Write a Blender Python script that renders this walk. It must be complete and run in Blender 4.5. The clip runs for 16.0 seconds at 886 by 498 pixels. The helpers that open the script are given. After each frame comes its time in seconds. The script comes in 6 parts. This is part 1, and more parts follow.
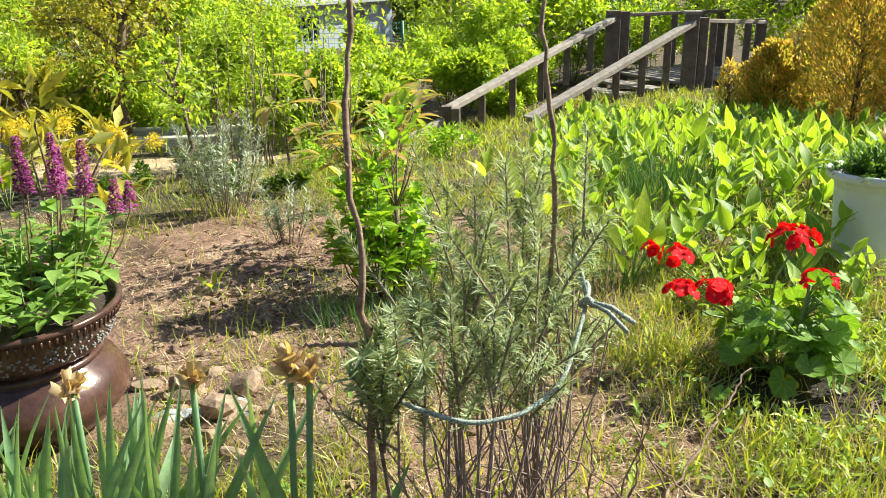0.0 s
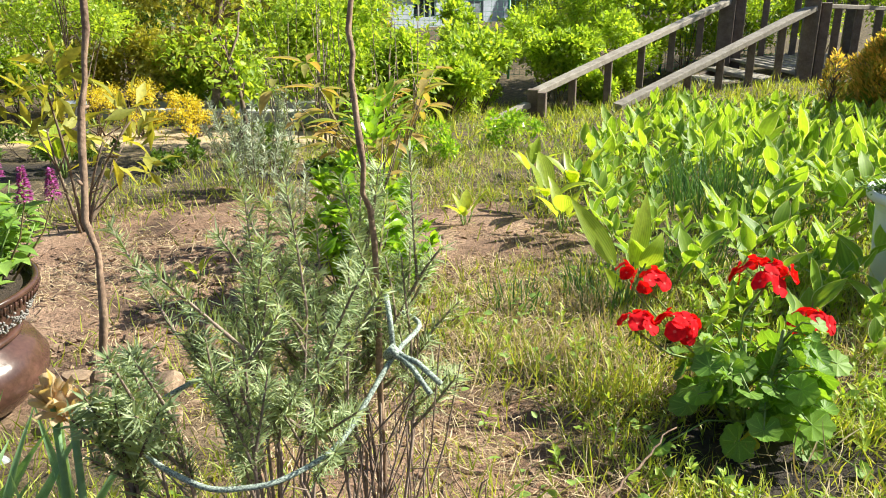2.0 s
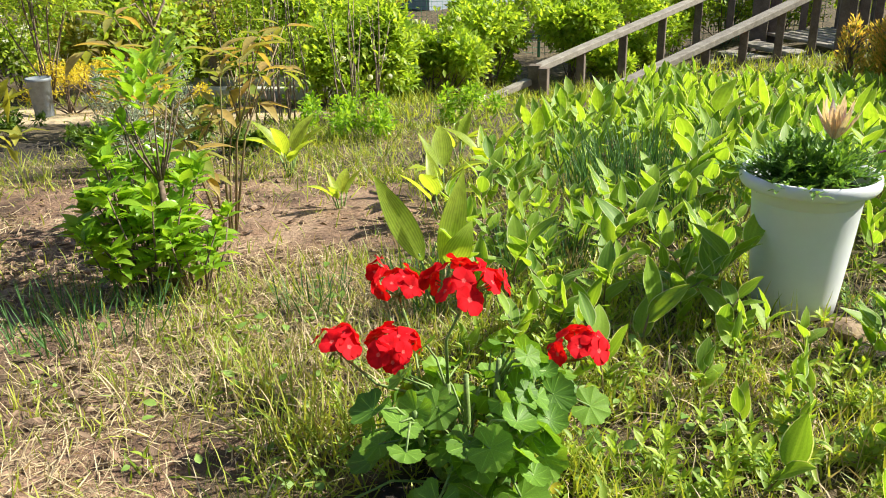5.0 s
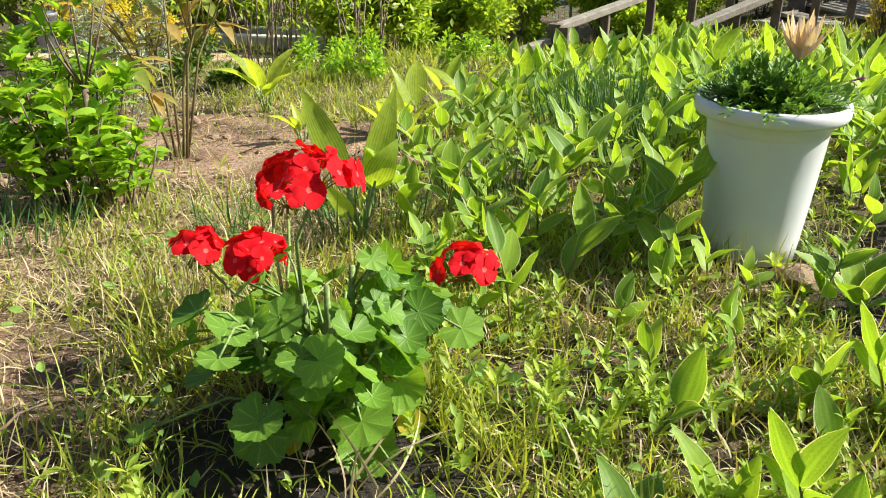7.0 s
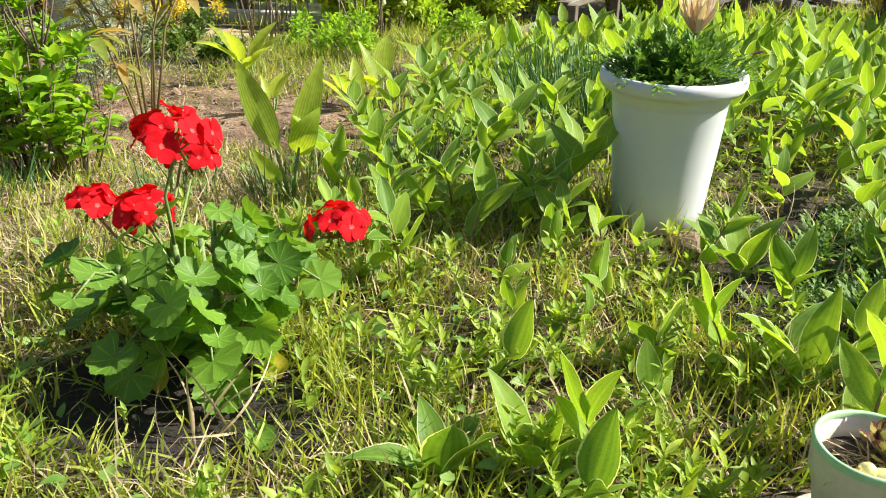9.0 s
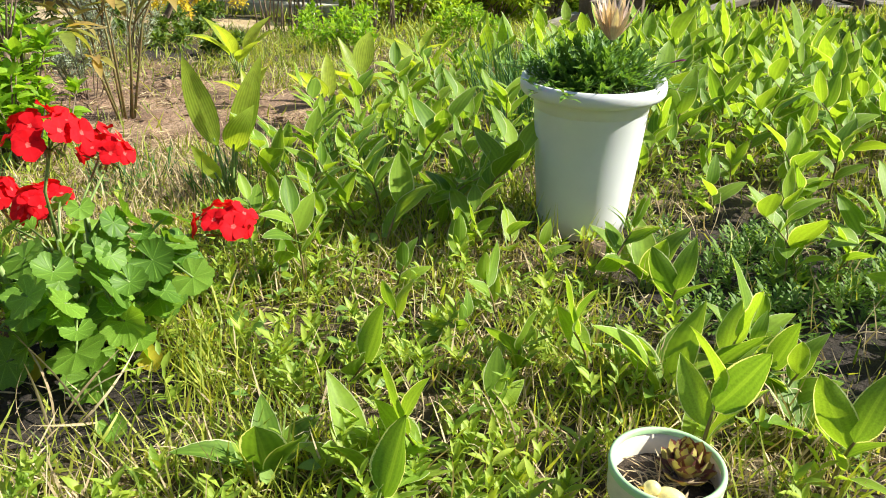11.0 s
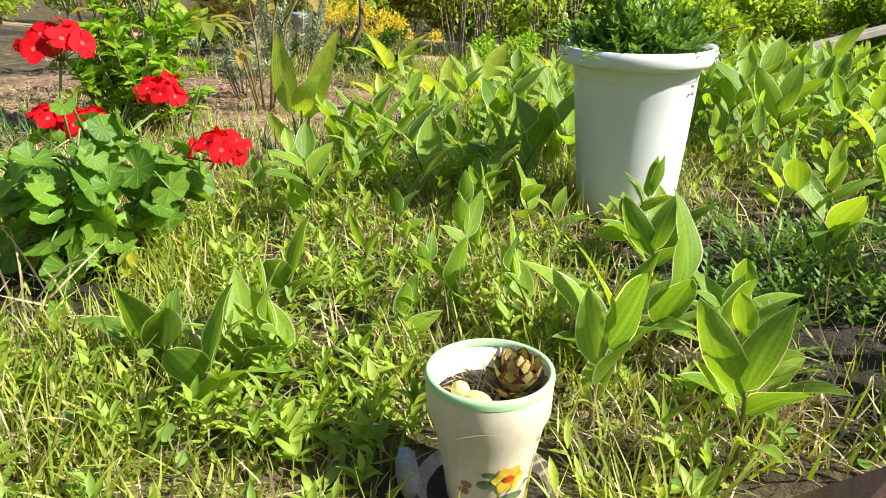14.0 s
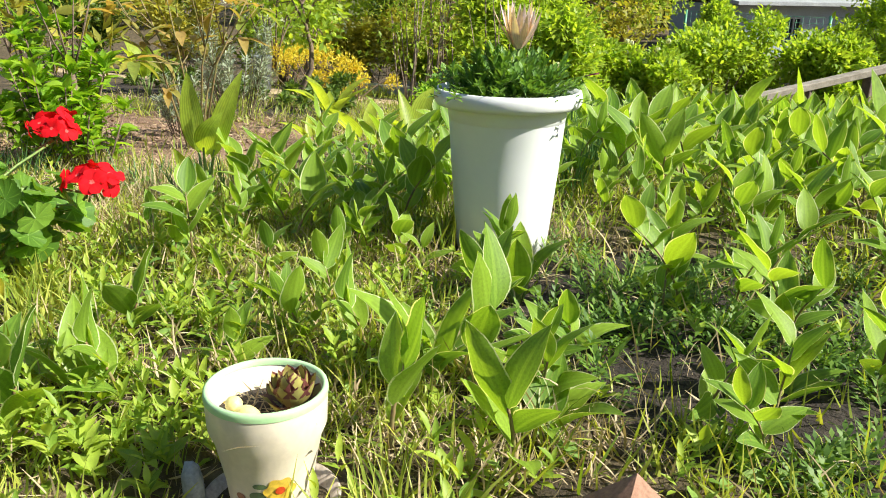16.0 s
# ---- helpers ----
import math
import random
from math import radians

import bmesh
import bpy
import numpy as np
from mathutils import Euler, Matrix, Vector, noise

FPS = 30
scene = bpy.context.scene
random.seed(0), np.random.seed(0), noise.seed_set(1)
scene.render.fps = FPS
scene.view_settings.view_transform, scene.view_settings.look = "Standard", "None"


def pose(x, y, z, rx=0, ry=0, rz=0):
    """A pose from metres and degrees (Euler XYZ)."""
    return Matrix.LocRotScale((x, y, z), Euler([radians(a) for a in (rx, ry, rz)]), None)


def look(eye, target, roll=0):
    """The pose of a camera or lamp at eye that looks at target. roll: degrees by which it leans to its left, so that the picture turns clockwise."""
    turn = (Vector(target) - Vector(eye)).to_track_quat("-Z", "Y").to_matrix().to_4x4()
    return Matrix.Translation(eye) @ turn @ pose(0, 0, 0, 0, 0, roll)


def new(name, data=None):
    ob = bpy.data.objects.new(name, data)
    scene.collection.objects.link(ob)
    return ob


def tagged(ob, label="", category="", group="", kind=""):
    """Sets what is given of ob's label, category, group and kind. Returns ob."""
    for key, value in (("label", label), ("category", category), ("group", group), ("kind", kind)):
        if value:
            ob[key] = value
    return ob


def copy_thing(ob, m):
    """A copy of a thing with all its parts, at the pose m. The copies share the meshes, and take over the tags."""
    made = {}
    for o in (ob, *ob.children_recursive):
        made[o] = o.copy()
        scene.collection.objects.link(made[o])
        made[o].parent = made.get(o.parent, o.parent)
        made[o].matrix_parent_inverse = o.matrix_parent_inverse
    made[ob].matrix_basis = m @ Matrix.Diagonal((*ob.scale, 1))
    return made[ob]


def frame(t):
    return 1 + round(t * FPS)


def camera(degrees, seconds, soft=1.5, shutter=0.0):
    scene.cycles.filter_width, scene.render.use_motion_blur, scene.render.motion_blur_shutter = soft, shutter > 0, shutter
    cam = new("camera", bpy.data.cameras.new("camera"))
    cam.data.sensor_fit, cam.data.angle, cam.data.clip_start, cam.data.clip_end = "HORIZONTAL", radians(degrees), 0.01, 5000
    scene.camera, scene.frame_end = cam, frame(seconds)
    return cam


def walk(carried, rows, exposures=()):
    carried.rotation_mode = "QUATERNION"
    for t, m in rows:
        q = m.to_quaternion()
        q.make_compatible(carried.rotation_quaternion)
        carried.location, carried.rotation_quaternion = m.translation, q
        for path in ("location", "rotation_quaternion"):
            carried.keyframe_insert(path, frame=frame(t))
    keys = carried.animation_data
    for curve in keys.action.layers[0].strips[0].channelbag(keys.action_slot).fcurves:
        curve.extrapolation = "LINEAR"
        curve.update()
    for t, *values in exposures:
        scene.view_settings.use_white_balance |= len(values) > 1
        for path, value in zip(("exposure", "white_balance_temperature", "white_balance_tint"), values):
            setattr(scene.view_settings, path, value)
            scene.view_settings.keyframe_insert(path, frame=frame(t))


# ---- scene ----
cam = camera(57.3, 16.0, soft=1.0)
PATH = [
    (0, (-0.026, -0.687, 1.447), (-0.276, 1.185, 0.788), -1.1),
    (0.5, (0.163, -0.622, 1.445), (-0.147, 1.241, 0.786), -1.3),
    (1, (0.300, -0.520, 1.472), (-0.122, 1.319, 0.808), -1.6),
    (1.5, (0.404, -0.375, 1.454), (-0.090, 1.439, 0.773), -1.2),
    (2, (0.536, -0.287, 1.459), (0.005, 1.508, 0.753), -0.5),
    (2.5, (0.692, -0.190, 1.441), (0.113, 1.586, 0.725), -1.2),
    (3, (0.907, -0.016, 1.427), (0.275, 1.738, 0.704), -1.6),
    (3.5, (1.080, 0.128, 1.422), (0.399, 1.866, 0.701), -2.0),
    (4, (1.193, 0.265, 1.369), (0.504, 2.000, 0.652), -1.6),
    (4.5, (1.296, 0.412, 1.293), (0.601, 2.142, 0.568), -1.6),
    (5, (1.340, 0.628, 1.232), (0.655, 2.356, 0.493), -1.5),
    (5.2, (1.349, 0.708, 1.182), (0.670, 2.435, 0.437), -1.3),
    (7.3, (1.611, 0.901, 1.009), (0.850, 2.561, 0.195), 0.9),
    (7.5, (1.612, 0.877, 1.015), (0.847, 2.533, 0.196), 1.1),
    (8, (1.676, 0.829, 1.076), (0.903, 2.485, 0.263), 0.9),
    (8.5, (1.811, 0.877, 1.026), (1.032, 2.522, 0.199), 0.9),
    (9, (1.959, 0.947, 1.012), (1.152, 2.568, 0.163), 0.5),
    (9.5, (2.086, 0.948, 1.021), (1.250, 2.551, 0.165), 0.4),
    (10, (2.171, 0.961, 1.042), (1.307, 2.554, 0.194), 0.1),
    (10.2, (2.193, 0.986, 1.056), (1.330, 2.579, 0.207), 0.3),
    (12.3, (2.426, 1.286, 0.971), (1.358, 2.740, 0.107), -0.3),
    (12.5, (2.449, 1.314, 0.952), (1.327, 2.746, 0.121), -1.0),
    (13, (2.566, 1.417, 0.933), (1.335, 2.794, 0.165), -1.1),
    (13.5, (2.674, 1.417, 0.825), (1.353, 2.714, 0.069), -0.8),
    (14, (2.742, 1.407, 0.787), (1.401, 2.694, 0.049), 0.1),
    (14.5, (2.790, 1.440, 0.772), (1.441, 2.728, 0.050), 0.6),
    (15, (2.869, 1.492, 0.759), (1.515, 2.790, 0.063), 1.1),
    (15.5, (2.926, 1.503, 0.771), (1.578, 2.815, 0.089), 1.3),
    (16, (2.992, 1.550, 0.791), (1.664, 2.903, 0.154), 1.3),
]
walk(cam, [(t, look(eye, target, roll)) for t, eye, target, roll in PATH],
     exposures=[(0, 1.28), (2.5, 1.22), (5, 1.10), (9, 1.07), (12.5, 1.05), (16, 1.0)])

# ---- world, sun and exposure ----
SUN_FROM = Vector((0.80, 0.45, 0.78)).normalized()
world = bpy.data.worlds.new("sky")
scene.world = world
world.use_nodes = True
wn = world.node_tree
sky = wn.nodes.new("ShaderNodeTexSky")
sky.sky_type = "NISHITA"
sky.sun_disc = False
sky.sun_elevation = math.asin(SUN_FROM.z)
sky.sun_rotation = math.atan2(SUN_FROM.x, SUN_FROM.y)
wn.links.new(sky.outputs[0], wn.nodes["Background"].inputs[0])
wn.nodes["Background"].inputs[1].default_value = 0.065
sun = new("sun", bpy.data.lights.new("sun", "SUN"))
sun.data.energy, sun.data.angle, sun.data.color = 5.0, radians(0.6), (0.97, 0.94, 0.79)
sun.matrix_world = SUN_FROM.to_track_quat("Z", "Y").to_matrix().to_4x4()

# ---- materials ----
def shader(name):
    m = bpy.data.materials.new(name)
    m.use_nodes = True
    nt = m.node_tree
    return m, nt, nt.nodes["Principled BSDF"]


def noise_ramp(nt, scale, stops, detail=6.0, vec=None, rough=0.6):
    """A noise that runs through colour stops; gives the ramp's node."""
    n = nt.nodes.new("ShaderNodeTexNoise")
    n.inputs["Scale"].default_value, n.inputs["Detail"].default_value, n.inputs["Roughness"].default_value = scale, detail, rough
    if vec is None:
        tc = nt.nodes.new("ShaderNodeTexCoord")
        vec = tc.outputs["Object"]
    nt.links.new(vec, n.inputs["Vector"])
    r = nt.nodes.new("ShaderNodeValToRGB")
    e = r.color_ramp.elements
    while len(e) < len(stops):
        e.new(0.5)
    for el, (p, c) in zip(e, stops):
        el.position, el.color = p, (*c, 1)
    nt.links.new(n.outputs["Fac"], r.inputs[0])
    return r


def bump(nt, bsdf, height, strength, dist=0.01):
    b = nt.nodes.new("ShaderNodeBump")
    b.inputs["Strength"].default_value, b.inputs["Distance"].default_value = strength, dist
    nt.links.new(height, b.inputs["Height"])
    nt.links.new(b.outputs[0], bsdf.inputs["Normal"])


def mix_rgb(nt, fac, a, b, mode="MIX"):
    m = nt.nodes.new("ShaderNodeMix")
    m.data_type, m.blend_type = "RGBA", mode
    for sock, v in ((m.inputs[0], fac), (m.inputs[6], a), (m.inputs[7], b)):
        if isinstance(v, (float, int)):
            sock.default_value = v
        elif isinstance(v, tuple):
            sock.default_value = (*v, 1)
        else:
            nt.links.new(v, sock)
    return m.outputs[2]


def math_node(nt, op, a, b=0.0):
    m = nt.nodes.new("ShaderNodeMath")
    m.operation = op
    for sock, v in ((m.inputs[0], a), (m.inputs[1], b)):
        if isinstance(v, (float, int)):
            sock.default_value = v
        else:
            nt.links.new(v, sock)
    return m.outputs[0]


def rough_mat(name, stops, scale=20.0, rough=0.85, bump_strength=0.4, fine=120.0, metal=0.0, dist=0.004, grain=0.28):
    m, nt, b = shader(name)
    r = noise_ramp(nt, scale, stops)
    f = noise_ramp(nt, fine, [(0.3, (1 - grain,) * 3), (0.7, (1 + 0.5 * grain,) * 3)])
    nt.links.new(mix_rgb(nt, 1.0, r.outputs[0], f.outputs[0], "MULTIPLY"), b.inputs["Base Color"])
    b.inputs["Roughness"].default_value, b.inputs["Metallic"].default_value = rough, metal
    if bump_strength > 0:
        bump(nt, b, f.outputs[0], bump_strength, dist)
    return m


def leaf_mat(name, dark, light, edge=None, trans=0.45, gloss=0.45, vein=0.12, veins=7.0, edge_at=0.84, rib=0.0, eye=None):
    """A leaf: colour that differs from leaf to leaf, parallel veins, a pale margin where it has one, light shining through."""
    m, nt, b = shader(name)
    at = nt.nodes.new("ShaderNodeAttribute")
    at.attribute_name = "leaf"
    sep = nt.nodes.new("ShaderNodeSeparateXYZ")
    nt.links.new(at.outputs["Vector"], sep.inputs[0])
    info = nt.nodes.new("ShaderNodeObjectInfo")
    rnd = math_node(nt, "FRACT", math_node(nt, "ADD", sep.outputs[2], info.outputs["Random"]))
    blotch = noise_ramp(nt, 45.0, [(0.35, (0.8, 0.8, 0.8)), (0.65, (1.12, 1.12, 1.08))])
    col = mix_rgb(nt, rnd, dark, light)
    col = mix_rgb(nt, 1.0, col, blotch.outputs[0], "MULTIPLY")
    across = math_node(nt, "ABSOLUTE", sep.outputs[0])
    w = math_node(nt, "SINE", math_node(nt, "MULTIPLY", across, veins * 6.2832))
    w = math_node(nt, "MULTIPLY", math_node(nt, "ADD", w, 1.0), 0.5 * vein)
    col = mix_rgb(nt, w, col, tuple(min(1.0, c * 1.9 + 0.03) for c in light))
    if edge:
        wob = noise_ramp(nt, 60.0, [(0.3, (0, 0, 0)), (0.7, (0.1, 0.1, 0.1))])
        e = math_node(nt, "GREATER_THAN", math_node(nt, "ADD", across, wob.outputs[0]), edge_at)
        col = mix_rgb(nt, e, col, edge)
    if rib:
        near_rib = math_node(nt, "LESS_THAN", across, 0.10)
        col = mix_rgb(nt, math_node(nt, "MULTIPLY", near_rib, rib), col, tuple(min(1.0, c * 1.5 + 0.04) for c in light))
    if eye:
        near_eye = math_node(nt, "LESS_THAN", sep.outputs[1], 0.14)
        col = mix_rgb(nt, math_node(nt, "MULTIPLY", near_eye, 0.6), col, eye)
    nt.links.new(col, b.inputs["Base Color"])
    b.inputs["Roughness"].default_value = gloss
    t = nt.nodes.new("ShaderNodeBsdfTranslucent")
    tc = mix_rgb(nt, 1.0, col, (1.5, 1.35, 0.55), "MULTIPLY")
    nt.links.new(tc, t.inputs[0])
    mx = nt.nodes.new("ShaderNodeMixShader")
    mx.inputs[0].default_value = trans
    nt.links.new(b.outputs[0], mx.inputs[1])
    nt.links.new(t.outputs[0], mx.inputs[2])
    nt.links.new(mx.outputs[0], nt.nodes["Material Output"].inputs[0])
    return m


M_SEAL = leaf_mat("variegated_leaf", (0.13, 0.26, 0.03), (0.31, 0.47, 0.045), edge=(0.66, 0.72, 0.42), trans=0.5, gloss=0.55, vein=0.07, veins=3, edge_at=0.975, rib=0.15)
M_HOSTA = leaf_mat("ribbed_leaf", (0.28, 0.40, 0.04), (0.42, 0.54, 0.07), trans=0.6, gloss=0.4, vein=0.25, veins=5)
M_GER = leaf_mat("geranium_leaf", (0.085, 0.20, 0.022), (0.23, 0.41, 0.045), trans=0.44, gloss=0.55, vein=0.05, veins=1, rib=0.5)
M_PETAL = leaf_mat("red_petal", (0.58, 0.006, 0.012), (0.80, 0.012, 0.024), trans=0.3, gloss=0.7, vein=0.02, rib=0.05, eye=(0.80, 0.22, 0.20))
M_PETAL.node_tree.nodes["Principled BSDF"].inputs["Specular IOR Level"].default_value = 0.12
M_SHRUB = leaf_mat("glossy_shrub_leaf", (0.16, 0.34, 0.025), (0.36, 0.55, 0.06), trans=0.52, gloss=0.27, vein=0.08)
M_BUSH = leaf_mat("bush_leaf", (0.19, 0.34, 0.03), (0.46, 0.60, 0.08), trans=0.58, gloss=0.5, vein=0.06)
M_BUSH_DARK = leaf_mat("dark_foliage", (0.05, 0.11, 0.018), (0.17, 0.26, 0.035), trans=0.4, gloss=0.5, vein=0.04)
M_BUSH_OLIVE = leaf_mat("olive_foliage", (0.22, 0.25, 0.04), (0.48, 0.45, 0.08), trans=0.45, gloss=0.6, vein=0.04)
M_YELLOW = leaf_mat("golden_foliage", (0.50, 0.44, 0.03), (0.76, 0.62, 0.07), trans=0.4, gloss=0.6, vein=0.04)
M_ORANGE = leaf_mat("orange_conifer_foliage", (0.22, 0.30, 0.05), (0.86, 0.58, 0.18), trans=0.45, gloss=0.65, vein=0.04)
M_BRONZE = leaf_mat("bronze_leaf", (0.20, 0.30, 0.05), (0.46, 0.32, 0.12), trans=0.5, gloss=0.45, vein=0.1)
M_ROSE = leaf_mat("rosemary_needle", (0.19, 0.28, 0.125), (0.50, 0.58, 0.35), trans=0.34, gloss=0.55, vein=0.0)
M_SILVER = leaf_mat("silver_needle", (0.26, 0.32, 0.24), (0.46, 0.52, 0.40), trans=0.2, gloss=0.65, vein=0.0)
M_IRIS = leaf_mat("iris_blade", (0.14, 0.28, 0.12), (0.28, 0.44, 0.24), trans=0.34, gloss=0.5, vein=0.15, veins=4)
M_GRASS = leaf_mat("grass_blade", (0.13, 0.235, 0.024), (0.50, 0.53, 0.10), trans=0.42, gloss=0.5, vein=0.05)
M_ONION = leaf_mat("thin_green_blade", (0.05, 0.14, 0.04), (0.11, 0.23, 0.07), trans=0.25, gloss=0.5, vein=0.05)
M_WEED = leaf_mat("weed_leaf", (0.17, 0.31, 0.03), (0.42, 0.53, 0.07), trans=0.45, gloss=0.5, vein=0.08)
M_MUG = leaf_mat("mugwort_leaf", (0.07, 0.16, 0.025), (0.20, 0.34, 0.05), trans=0.4, gloss=0.55, vein=0.03)
M_STRAW = leaf_mat("dry_straw", (0.34, 0.25, 0.15), (0.64, 0.52, 0.35), trans=0.2, gloss=0.8, vein=0.05)
M_DEAD = leaf_mat("withered_petal", (0.46, 0.32, 0.18), (0.72, 0.55, 0.36), trans=0.4, gloss=0.8, vein=0.15)
M_LITTER = leaf_mat("bark_shred", (0.05, 0.03, 0.022), (0.26, 0.17, 0.11), trans=0.05, gloss=0.85, vein=0.2, veins=3)
M_SALVIA = leaf_mat("salvia_leaf", (0.14, 0.28, 0.05), (0.27, 0.42, 0.09), trans=0.4, gloss=0.55, vein=0.12)
M_PURPLE = leaf_mat("purple_floret", (0.16, 0.015, 0.12), (0.55, 0.12, 0.48), trans=0.3, gloss=0.6, vein=0.0)
M_DAISY = leaf_mat("daisy_leaf", (0.09, 0.21, 0.035), (0.20, 0.36, 0.07), trans=0.35, gloss=0.5, vein=0.05)
M_PINK = leaf_mat("pale_pink_petal", (0.52, 0.37, 0.37), (0.72, 0.56, 0.54), trans=0.3, gloss=0.6, vein=0.3, veins=2)
M_SUCC = leaf_mat("succulent_leaf", (0.30, 0.25, 0.08), (0.45, 0.42, 0.13), edge=(0.15, 0.05, 0.045), trans=0.10, gloss=0.4, vein=0.0, edge_at=0.66)
M_WHITEFL = leaf_mat("white_blossom", (0.62, 0.68, 0.52), (0.80, 0.82, 0.72), trans=0.35, gloss=0.7, vein=0.0)
M_STEM = rough_mat("green_stem", [(0.3, (0.13, 0.22, 0.05)), (0.7, (0.24, 0.33, 0.10))], 60, 0.6, 0.2)
M_REDSTEM = rough_mat("reddish_stem", [(0.3, (0.17, 0.20, 0.06)), (0.7, (0.28, 0.16, 0.09))], 50, 0.6, 0.2)
M_TWIG = rough_mat("twig_bark", [(0.3, (0.10, 0.065, 0.045)), (0.7, (0.27, 0.20, 0.15))], 40, 0.9, 0.6)
M_ROSETWIG = rough_mat("rosemary_twig", [(0.3, (0.17, 0.12, 0.10)), (0.7, (0.40, 0.31, 0.26))], 40, 0.9, 0.5)
M_STICK = rough_mat("brown_stick_bark", [(0.3, (0.18, 0.11, 0.075)), (0.7, (0.38, 0.26, 0.18))], 30, 0.8, 0.6)
M_WOOD = rough_mat("weathered_wood", [(0.25, (0.20, 0.17, 0.14)), (0.75, (0.42, 0.38, 0.33))], 9, 0.85, 0.5, 60)
M_WOOD_DARK = rough_mat("dark_weathered_wood", [(0.25, (0.10, 0.075, 0.06)), (0.75, (0.22, 0.17, 0.14))], 9, 0.85, 0.5, 60)
M_STONE = rough_mat("tan_stone", [(0.3, (0.18, 0.115, 0.075)), (0.7, (0.44, 0.32, 0.22))], 22, 0.85, 0.7, 90)
M_GREYSTONE = rough_mat("grey_stone", [(0.3, (0.24, 0.26, 0.28)), (0.7, (0.44, 0.46, 0.48))], 25, 0.8, 0.5, 150)
M_TERRA = rough_mat("terracotta", [(0.3, (0.30, 0.155, 0.10)), (0.7, (0.42, 0.235, 0.165))], 18, 0.8, 0.35, 180)
M_CREAM = rough_mat("cream_glaze", [(0.3, (0.70, 0.60, 0.50)), (0.7, (0.78, 0.70, 0.61))], 12, 0.4, 0.06, 90, grain=0.08)
M_SAUCER = rough_mat("worn_saucer_glaze", [(0.3, (0.36, 0.29, 0.25)), (0.7, (0.58, 0.50, 0.44))], 30, 0.5, 0.2, 120)
M_CARVED = rough_mat("pale_carved_clay", [(0.3, (0.16, 0.15, 0.145)), (0.7, (0.34, 0.33, 0.32))], 40, 0.8, 0.5, 150)
M_MINT = rough_mat("mint_glaze", [(0.3, (0.40, 0.66, 0.34)), (0.7, (0.50, 0.74, 0.44))], 20, 0.35, 0.05, grain=0.08)
M_PLASTIC = rough_mat("white_plastic", [(0.2, (0.70, 0.715, 0.75)), (0.8, (0.76, 0.77, 0.81))], 3, 0.40, 0.0, 6, grain=0.04)
M_GREYPLASTIC = rough_mat("grey_plastic", [(0.3, (0.12, 0.14, 0.17)), (0.7, (0.24, 0.27, 0.31))], 8, 0.5, 0.1)
M_GLAZE = rough_mat("dark_brown_glaze", [(0.3, (0.045, 0.022, 0.018)), (0.7, (0.13, 0.065, 0.05))], 7, 0.22, 0.15, 60)
M_POTSOIL = rough_mat("potting_soil", [(0.3, (0.02, 0.014, 0.010)), (0.7, (0.10, 0.07, 0.05))], 70, 0.95, 1.0, 200, dist=0.01)
M_ROPE = rough_mat("pale_green_rope", [(0.35, (0.05, 0.07, 0.06)), (0.55, (0.42, 0.50, 0.44))], 260, 0.8, 0.5, 400)
M_YELLOWP = rough_mat("yellow_paint", [(0.3, (0.80, 0.52, 0.05)), (0.7, (0.86, 0.62, 0.12))], 20, 0.4, 0.05)
M_REDP = rough_mat("red_paint", [(0.3, (0.70, 0.08, 0.02)), (0.7, (0.78, 0.12, 0.03))], 20, 0.4, 0.05)
M_GREENP = rough_mat("green_paint", [(0.3, (0.10, 0.17, 0.08)), (0.7, (0.20, 0.28, 0.14))], 20, 0.5, 0.05)
M_BROWNP = rough_mat("brown_paint", [(0.3, (0.25, 0.09, 0.06)), (0.7, (0.36, 0.16, 0.11))], 20, 0.5, 0.05)
M_CHICK = rough_mat("pale_yellow_glaze", [(0.3, (0.80, 0.66, 0.22)), (0.7, (0.85, 0.76, 0.40))], 20, 0.4, 0.05)
M_WALL = rough_mat("pale_blue_render", [(0.3, (0.34, 0.39, 0.47)), (0.7, (0.44, 0.49, 0.57))], 1.2, 0.9, 0.2, 25)
M_ROOF = rough_mat("grey_roof_sheet", [(0.3, (0.30, 0.32, 0.35)), (0.7, (0.46, 0.48, 0.51))], 2, 0.6, 0.2, 25)
M_FENCE = rough_mat("green_wire", [(0.3, (0.04, 0.24, 0.13)), (0.7, (0.08, 0.34, 0.20))], 5, 0.5, 0.1)
M_CONCRETE = rough_mat("pale_concrete", [(0.3, (0.44, 0.42, 0.38)), (0.7, (0.60, 0.58, 0.53))], 3, 0.9, 0.4, 40)
M_DARKGLASS, _nt, _b = shader("dark_window_glass")
_b.inputs["Base Color"].default_value = (0.03, 0.04, 0.05, 1)
_b.inputs["Roughness"].default_value = 0.08

# ---- mesh tools ----
RNG = np.random.default_rng(7)


